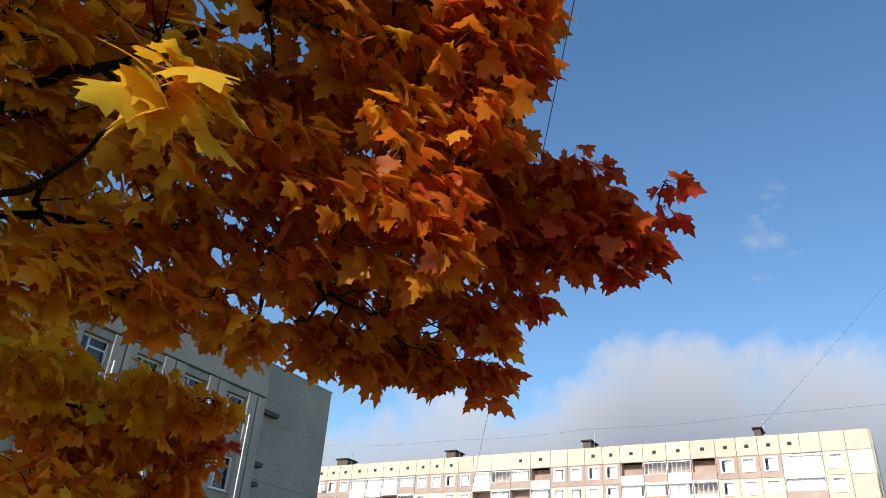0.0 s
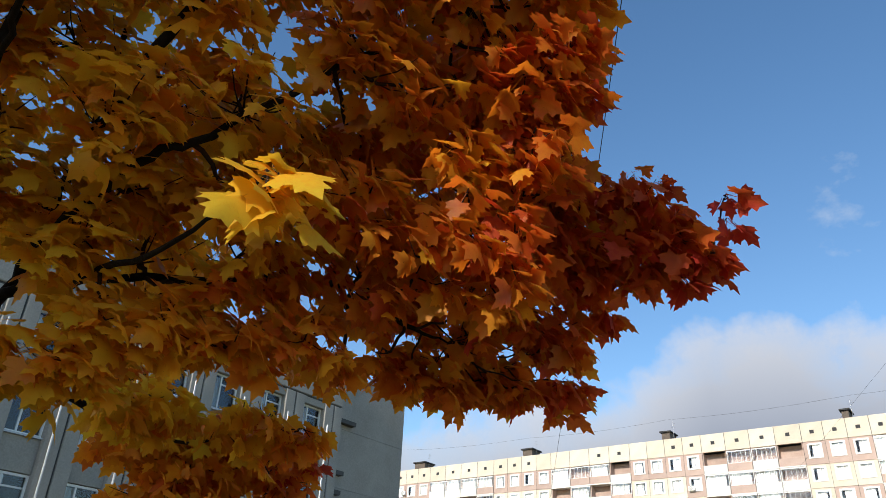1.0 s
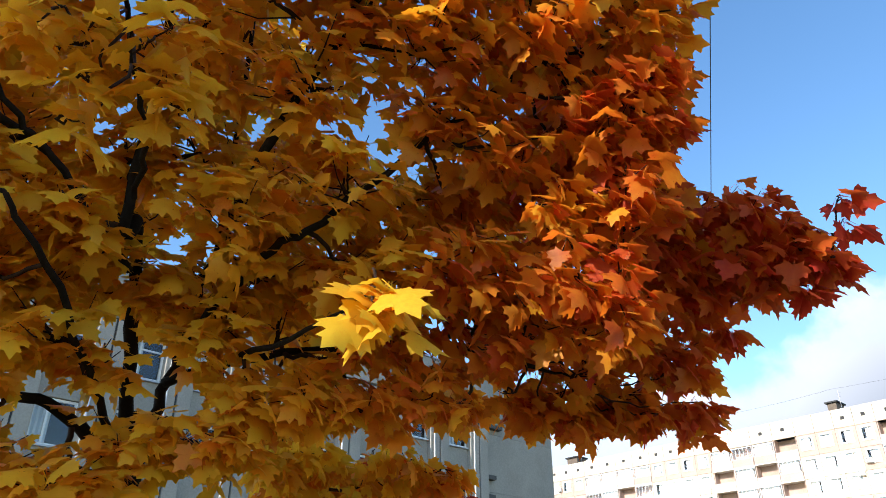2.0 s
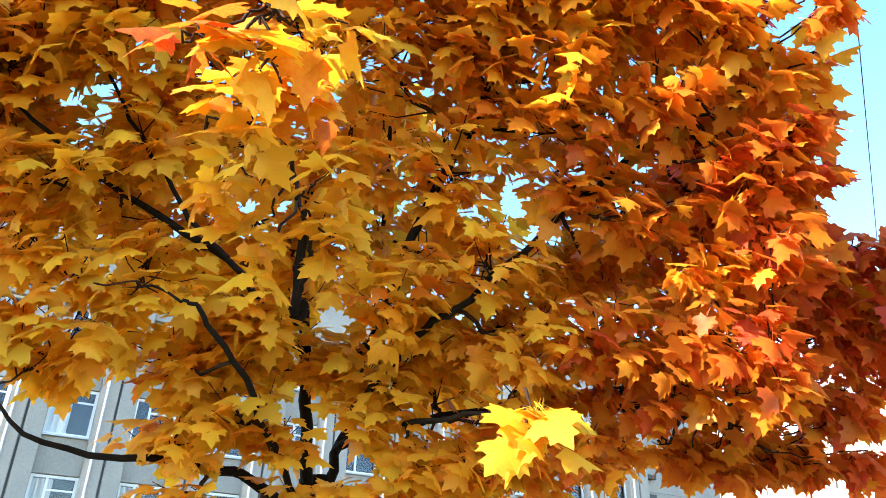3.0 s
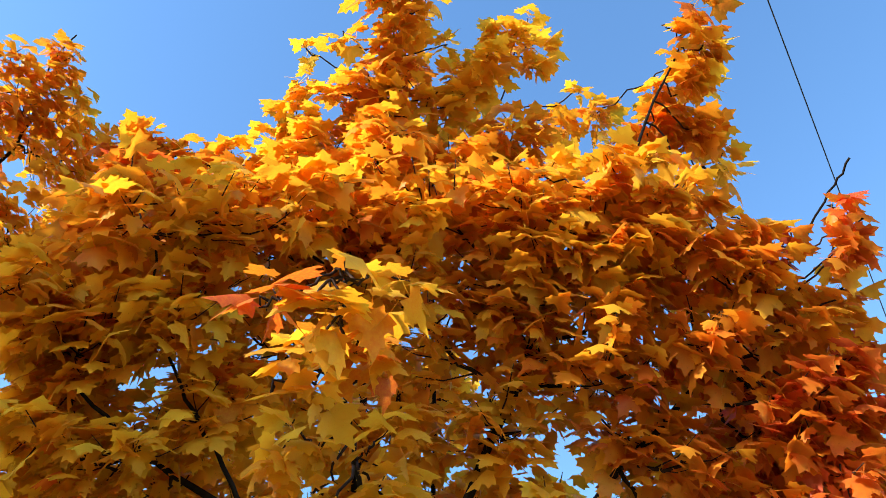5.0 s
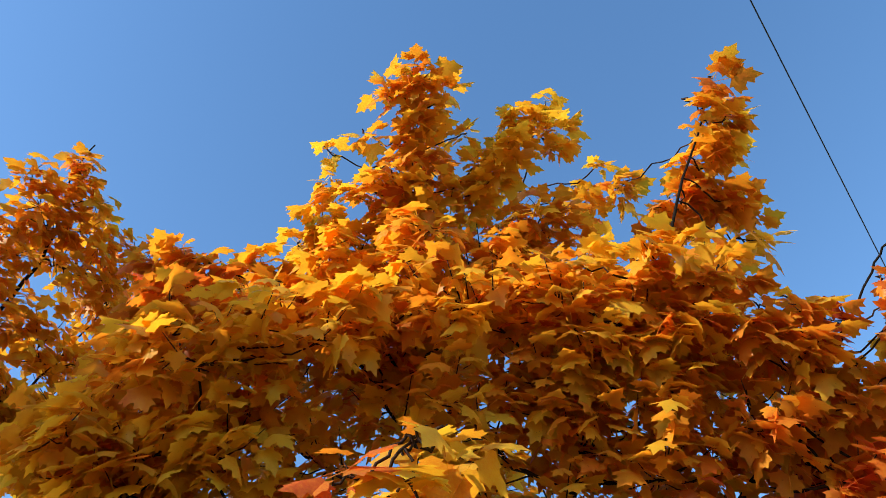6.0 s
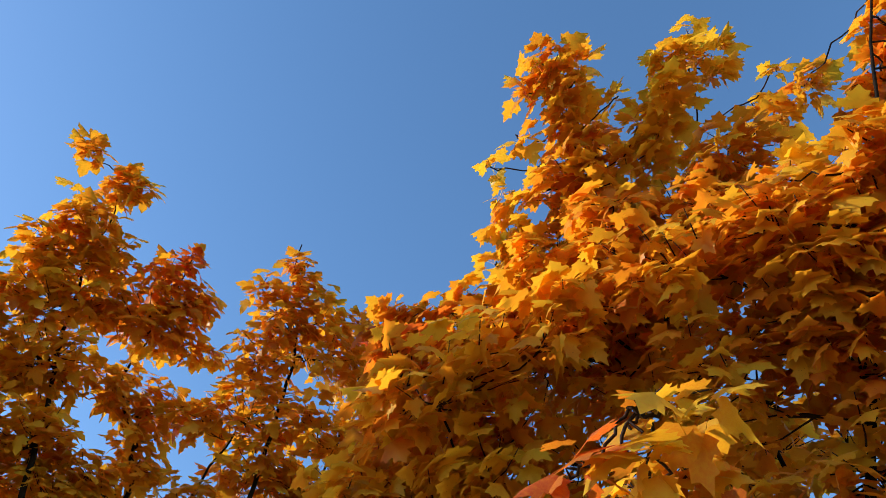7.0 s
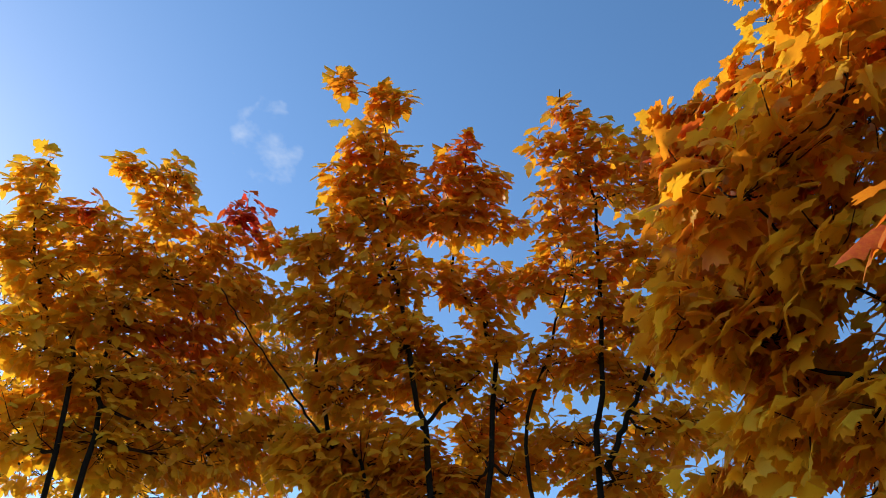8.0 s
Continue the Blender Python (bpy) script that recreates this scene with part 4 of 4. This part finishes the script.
# ---- far block of flats ----
def flats():
    """Nine storeys of pebble-dash panels; x runs along the front from its far end, -y is the front."""
    length, storeys, step, top_z = 112.0, 9, 2.8, 29.0
    top = new("apartment_building")
    corner = Vector((49.2, 88.4, 0))
    along = Vector((0.866, -0.5, 0))
    start = corner - along * length
    top.matrix_world = Matrix.Translation(start) @ Matrix.Rotation(math.atan2(along.y, along.x), 4, "Z")
    X = lambda u: length - u            # u: metres from the near end
    # solid block behind the windows, its dark colour painted as indoor shade
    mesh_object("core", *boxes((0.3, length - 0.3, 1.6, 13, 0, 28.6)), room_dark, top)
    mesh_object("end_wall", *boxes((length - 0.3, length, 0.0, 13, 0, top_z - 0.02), (0, 0.3, 0.0, 13, 0, top_z - 0.02), (0.3, length - 0.3, 12.7, 13, 0, top_z - 0.02)), cream, top)
    mesh_object("roof", *boxes((0.02, length - 0.02, 0.36, 13.0, top_z - 0.02, top_z + 0.03)), roof_felt, top, "black felt roof")
    cells = [(0.0, 2.9, "blank"), (2.9, 5.6, "window")]
    cells += [(5.6, 10.2, "balcony")] + [(10.2 + 2.6 * i, 12.8 + 2.6 * i, "window") for i in range(3)]
    u = 18.0
    while u < length - 24:
        cells += [(u + 3.15 * i, u + 3.15 * (i + 1), "balcony") for i in range(4)]
        u += 12.6
        cells += [(u + 2.55 * i, u + 2.55 * (i + 1), "window") for i in range(4)]
        u += 10.2
    cells += [(u, length, "blank")]
    made = {}

    def shared(key, build):
        if key not in made:
            made[key] = build()
        return made[key]

    rnd = random.Random(4)
    gap = 0.02
    # attic band
    for u0, u1, kind in cells:
        n = max(1, round((u1 - u0) / 2.6))
        w = (u1 - u0) / n
        for i in range(n):
            a = round(w, 2)
            me = shared(("attic", a), lambda: data_of("panel", chamfered(gap, a - gap, 0, 0.3, 26.62, top_z, 0.03), cream))
            held("panel", me, top, "", Matrix.Translation((X(u0 + (i + 1) * w), 0, 0)))
            if kind != "blank" and (i + int(u0)) % 3 != 2:
                # raised rim round a black sheet that paints the hole's dark inside; nothing is cut
                me = shared("hole", lambda: data_of("vent_hole", joined([boxes((-0.25, 0.25, -0.03, 0.0, -0.22, -0.16), (-0.25, 0.25, -0.03, 0.0, 0.16, 0.22), (-0.25, -0.19, -0.03, 0.0, -0.16, 0.16), (0.19, 0.25, -0.03, 0.0, -0.16, 0.16)), boxes((-0.19, 0.19, -0.005, -0.002, -0.16, 0.16))]), roof_felt))
                held("vent_hole", me, top, "small dark attic vent", Matrix.Translation((X(u0 + (i + 0.5) * w), 0, 27.8)))
    for s in range(storeys):
        z = 26.6 - step * (s + 1)
        for u0, u1, kind in cells:
            w = round(u1 - u0, 2)
            at = Matrix.Translation((X(u1), 0, z))
            tone = brownish if (s == 0 or rnd.random() < 0.25) and kind == "window" and u0 > 9 else cream
            if kind == "blank":
                me = shared(("blank", w, s == 0), lambda: data_of("panel", chamfered(gap, w - gap, 0, 0.3, gap, step - gap, 0.03), white_render if s == 0 and w < 4 else cream))
                held("panel", me, top, "", at)
            elif kind == "window":
                x0, x1, z0, z1 = w / 2 - 0.72, w / 2 + 0.72, 0.85, 2.45
                me = shared(("wp", w, tone.name), lambda: data_of("panel", boxes((gap, x0, 0, 0.3, gap, step - gap), (x1, w - gap, 0, 0.3, gap, step - gap), (x0, x1, 0, 0.3, gap, z0), (x0, x1, 0, 0.3, z1, step - gap)), tone))
                held("panel", me, top, "", at)
                me = shared(("wf", w), lambda: data_of("window", boxes(
                    (x0 - 0.12, x0 + 0.09, -0.04, 0.16, z0 - 0.1, z1 + 0.12), (x1 - 0.09, x1 + 0.12, -0.04, 0.16, z0 - 0.1, z1 + 0.12),
                    (x0 + 0.09, x1 - 0.09, -0.04, 0.16, z1 - 0.09, z1 + 0.12), (x0 + 0.09, x1 - 0.09, -0.08, 0.16, z0 - 0.1, z0 + 0.09),
                    (w / 2 + 0.08, w / 2 + 0.18, 0.06, 0.14, z0 + 0.09, z1 - 0.09)), white_paint))
                win = held("window", me, top, "white-framed window", at)
                me = shared(("pane", w), lambda: data_of("pane", boxes((x0 + 0.09, x1 - 0.09, 0.09, 0.10, z0 + 0.09, z1 - 0.09)), glass))
                held("pane", me, win).visible_shadow = False
                # net curtains, put in nearly everywhere so their paleness also imitates sky reflected in panes
                if rnd.random() < 0.95:
                    half = rnd.choice((0, 0, 1, 2))
                    me = shared(("curtain", w, half), lambda: data_of("curtain", folded(x0 + (0.0 if half != 1 else 0.42), x1 - (0.0 if half != 2 else 0.36), 0.2, z0, z1), curtain_mat))
                    held("curtain", me, win)
            else:
                style = rnd.choice(("glazed", "glazed", "open", "glazed", "glazed", "glazed"))
                par = white_render if rnd.random() < 0.65 else brownish
                me = shared(("bw", w), lambda: data_of("recess", boxes((gap, w - gap, 1.3, 1.5, 0, step), (gap, 0.14, 0.06, 1.3, 0, step), (w - 0.14, w - gap, 0.06, 1.3, 0, step)), brownish))
                bal = held("balcony", me, top, "recessed balcony", at)
                me = shared(("slab", w), lambda: data_of("slab", boxes((0, w, -0.12, 1.3, -0.09, 0.07)), white_render))
                held("slab", me, bal)
                me = shared(("par", w, par.name), lambda: data_of("parapet", chamfered(0.05, w - 0.05, -0.1, 0.02, 0.075, 1.08, 0.02), par))
                held("parapet", me, bal)
                if style == "glazed":
                    n = 5 if w < 4 else 7
                    bars = [(0.06 + (w - 0.18) * i / n, 0.12 + (w - 0.18) * i / n, -0.06, 0.0, 1.13, 2.55) for i in range(n + 1)]
                    me = shared(("gl", w), lambda: data_of("glazing", boxes((0.06, w - 0.06, -0.07, 0.01, 1.08, 1.13), (0.06, w - 0.06, -0.07, 0.01, 2.55, 2.68), *bars), white_paint))
                    held("glazing_frame", me, bal)
                    me = shared(("glp", w), lambda: data_of("pane", boxes((0.1, w - 0.1, -0.035, -0.03, 1.13, 2.55)), glass))
                    held("pane", me, bal).visible_shadow = False
                    if rnd.random() < 0.7:
                        me = shared(("bc", w), lambda: data_of("curtain", folded(0.15, w - 0.15 - rnd.uniform(0, 1.2), 0.3, 1.1, 2.6), curtain_mat))
                        held("curtain", me, bal)
    # joints between the bays
    for i, (u0, u1, kind) in enumerate(cells):
        me = shared("joint", lambda: data_of("joint", boxes((-0.03, 0.03, 0.02, 0.28, 0.0, top_z - 0.06)), grey_dark))
        if i:
            held("joint", me, top, "", Matrix.Translation((X(u0), 0.0, 0)))
    return tagged(top, "long nine-storey block of flats in sunlit cream panels", "building")


def folded(x0, x1, y, z0, z1):
    """A hanging cloth with folds and thickness."""
    n = max(4, int((x1 - x0) / 0.09))
    verts, faces = [], []
    for i in range(n + 1):
        x, d = x0 + (x1 - x0) * i / n, 0.03 * (i % 2)
        verts += [(x, y + d, z0), (x, y + d, z1), (x, y + d + 0.01, z0), (x, y + d + 0.01, z1)]
    for i in range(n):
        k = 4 * i
        faces += [(k, k + 4, k + 5, k + 1), (k + 6, k + 2, k + 3, k + 7)]
    return verts, faces


flats()


def vent_shaft(u, w):
    """A brick vent shaft with a felt cap on the roof of the flats."""
    along = Vector((0.866, -0.5, 0))
    p = Vector((49.2, 88.4, 29.06)) - along * u + Vector((0.5, 0.866, 0)) * 3.0
    top = new("roof_vent")
    top.matrix_world = Matrix.Translation(p) @ Matrix.Rotation(math.atan2(along.y, along.x), 4, "Z")
    mesh_object("shaft", *chamfered(-w / 2, w / 2, -0.5, 2.0, 0, 1.55, 0.04), brick_old, top)
    mesh_object("cap", *boxes((-w / 2 - 0.22, w / 2 + 0.22, -0.75, 2.25, 1.55, 1.75)), roof_felt, top, "black felt cap")
    mesh_object("mast", *tube([(w / 2 + 0.3, 0.3, 0), (w / 2 + 0.3, 0.3, 3.2)], [0.025, 0.02], 6), steel, top)
    mesh_object("aerial", *joined([tube([(w / 2 - 0.05, 0.3, 2.9 - 0.25 * i), (w / 2 + 0.65, 0.3, 2.9 - 0.25 * i)], [0.012, 0.012], 5) for i in range(3)]), steel, top)
    tagged(top, "brick vent shaft with black cap on the roof", "roof vent", group="roof vents")


for u, w in ((12.9, 0.8), (36.2, 1.2), (58.9, 1.7), (80.5, 2.2)):
    vent_shaft(u, w)


def cooling_unit(u, z):
    """The outdoor box of an air conditioner, on brackets on the front of the flats."""
    along = Vector((0.866, -0.5, 0))
    p = Vector((49.2, 88.4, z)) - along * u - Vector((0.5, 0.866, 0)) * 0.02
    top = new("air_conditioner")
    top.matrix_world = Matrix.Translation(p) @ Matrix.Rotation(math.atan2(along.y, along.x), 4, "Z")
    mesh_object("case", *chamfered(-0.42, 0.42, -0.45, -0.12, 0.06, 0.66, 0.03), white_paint, top)
    rim = [(0.24 * math.cos(i * 0.3927) - 0.1, -0.46, 0.36 + 0.24 * math.sin(i * 0.3927)) for i in range(17)]
    mesh_object("fan_grille", *joined([tube(rim, [0.02] * 17, 5)] + [boxes((-0.33, 0.13, -0.465, -0.455, 0.2 + 0.08 * i, 0.22 + 0.08 * i)) for i in range(5)]), grey_dark, top, "dark round fan grille")
    for x in (-0.3, 0.3):
        mesh_object("bracket", *boxes((x - 0.02, x + 0.02, -0.47, 0.02, 0.0, 0.06), (x - 0.02, x + 0.02, -0.02, 0.02, 0.06, 0.3)), steel, top)
    tagged(top, "white air conditioner box on the front of the flats", "air conditioner", group="air conditioners on the flats")


for u, z in ((32.4, 21.75), (33.7, 20.4), (81.5, 24.8)):
    cooling_unit(u, z)


# ---- grey four-storey building ----
def grey_building():
    """x runs along the front towards its far corner (x = 0 where the window wall ends), -y is the front."""
    top = new("grey_building")
    along = Vector((0.5, 0.866, 0))
    top.matrix_world = Matrix.Translation((-10.2, 39.2, 0)) @ Matrix.Rotation(math.atan2(along.y, along.x), 4, "Z")
    pitch_w, bays, z_top = 2.8, 11, 15.65
    left = -pitch_w * bays - 0.1
    # one solid block; the rooms' darkness is in its colour
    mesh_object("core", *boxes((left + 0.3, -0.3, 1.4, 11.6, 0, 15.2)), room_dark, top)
    mesh_object("end_wall", *boxes((left - 0.3, left, 0.4, 12, 0, 15.3)), grey_wall, top)
    mesh_object("rear_wall", *boxes((left, 5.4, 11.7, 12.0, 0, 15.3)), grey_wall, top)
    mesh_object("parapet", *chamfered(left - 0.3, 0.0, -0.12, 0.35, 13.45, z_top, 0.03), grey_wall, top)
    mesh_object("roof", *boxes((left - 0.3, 5.75, 0.35, 12.0, 15.3, 15.4)), roof_felt, top)
    mesh_object("coping", *boxes((left - 0.35, 0.04, -0.18, 0.4, z_top, z_top + 0.06)), steel, top, "sheet-metal coping")
    # dark strip in the cornice line, painting the shadow under the parapet
    mesh_object("cornice_joint", *boxes((left - 0.3, -0.02, -0.02, 0.3, 13.36, 13.45)), grey_dark, top)
    # blank wall beyond the windows, in cast panels
    for j in range(5):
        z0, z1 = 0 + 3.1 * j, min(3.1 * (j + 1), 15.5)
        v, f = chamfered(0.0, 5.7, 0.25, 0.6, z0 + 0.004, z1 - 0.004, 0.012)
        mesh_object("panel", v, f, grey_wall, top)
    mesh_object("side_wall", *boxes((5.4, 5.7, 0.6, 12.0, 0, 15.5)), grey_wall, top)
    mesh_object("coping", *boxes((0.04, 5.76, 0.2, 0.66, 15.5, 15.56)), steel, top, "sheet-metal coping")
    for z, d in ((12.75, 1.2), (10.0, 0.6), (9.0, 0.5)):
        v, f = boxes((0.0, d, -0.1, 0.25, z - 0.1, z + 0.12))
        mesh_object("ledge", v, f, grey_dark, top, "stained concrete ledge")
    made = {}
    rnd = random.Random(9)
    pil = data_of("pilaster", joined([chamfered(0.0, 0.62, -0.14, 0.3, 0, 13.36, 0.03), chamfered(0.70, 1.3, -0.14, 0.3, 0, 13.36, 0.03), boxes((0.62, 0.70, 0.0, 0.28, 0, 13.36))]), grey_wall)
    groove = data_of("groove", boxes((0.625, 0.695, -0.06, -0.002, 0.01, 13.35)), grey_dark)
    spandrel = data_of("spandrel", chamfered(0.0, 1.5, 0.12, 0.34, 0.0, 1.26, 0.015), grey_wall)
    frame_w = data_of("window_frame", boxes((0.0, 0.09, 0.2, 0.3, 0, 1.68), (1.41, 1.5, 0.2, 0.3, 0, 1.68), (0.09, 1.41, 0.2, 0.3, 0, 0.09), (0.09, 1.41, 0.2, 0.3, 1.59, 1.68), (0.5, 0.58, 0.21, 0.29, 0.09, 1.59), (0.58, 1.41, 0.21, 0.29, 1.18, 1.24)), white_paint)
    pane = data_of("pane", boxes((0.09, 1.41, 0.24, 0.25, 0.09, 1.59)), glass)
    sill = data_of("sill", boxes((-0.02, 1.52, 0.0, 0.2, -0.06, 0.0)), steel)
    blind = data_of("curtain", folded(0.1, 0.75, 0.5, 0.1, 1.6), curtain_mat)
    pipe = data_of("drain_pipe", tube([(0, -0.2, 0.2), (0, -0.2, 6.0), (0, -0.2, 12.2)], [0.045] * 3, 8), steel)
    for b in range(bays):
        x = -pitch_w * (b + 1)
        held("pilaster", pil, top, "", Matrix.Translation((x + 1.5, 0, 0)))
        held("groove", groove, top, "", Matrix.Translation((x + 1.5, 0, 0)))
        held("drain_pipe", pipe, top, "pale steel drain pipe", Matrix.Translation((x + 1.72, 0, 0)))
        for s in range(4):
            z = 11.33 - 3.02 * s
            held("spandrel", spandrel, top, "", Matrix.Translation((x, 0, z - 1.32)))
            win = held("window", frame_w, top, "white-framed window in a deep reveal", Matrix.Translation((x, 0, z)))
            held("pane", pane, win).visible_shadow = False
            held("sill", sill, win)
            if rnd.random() < 0.6:
                held("curtain", blind, win)
        mesh_object("lintel", *chamfered(x, x + 1.5, -0.05, 0.34, 13.01 + 0.004, 13.36, 0.02), grey_wall, top)
    return tagged(top, "grey concrete four-storey building with pilasters, in shade", "building")


grey_building()
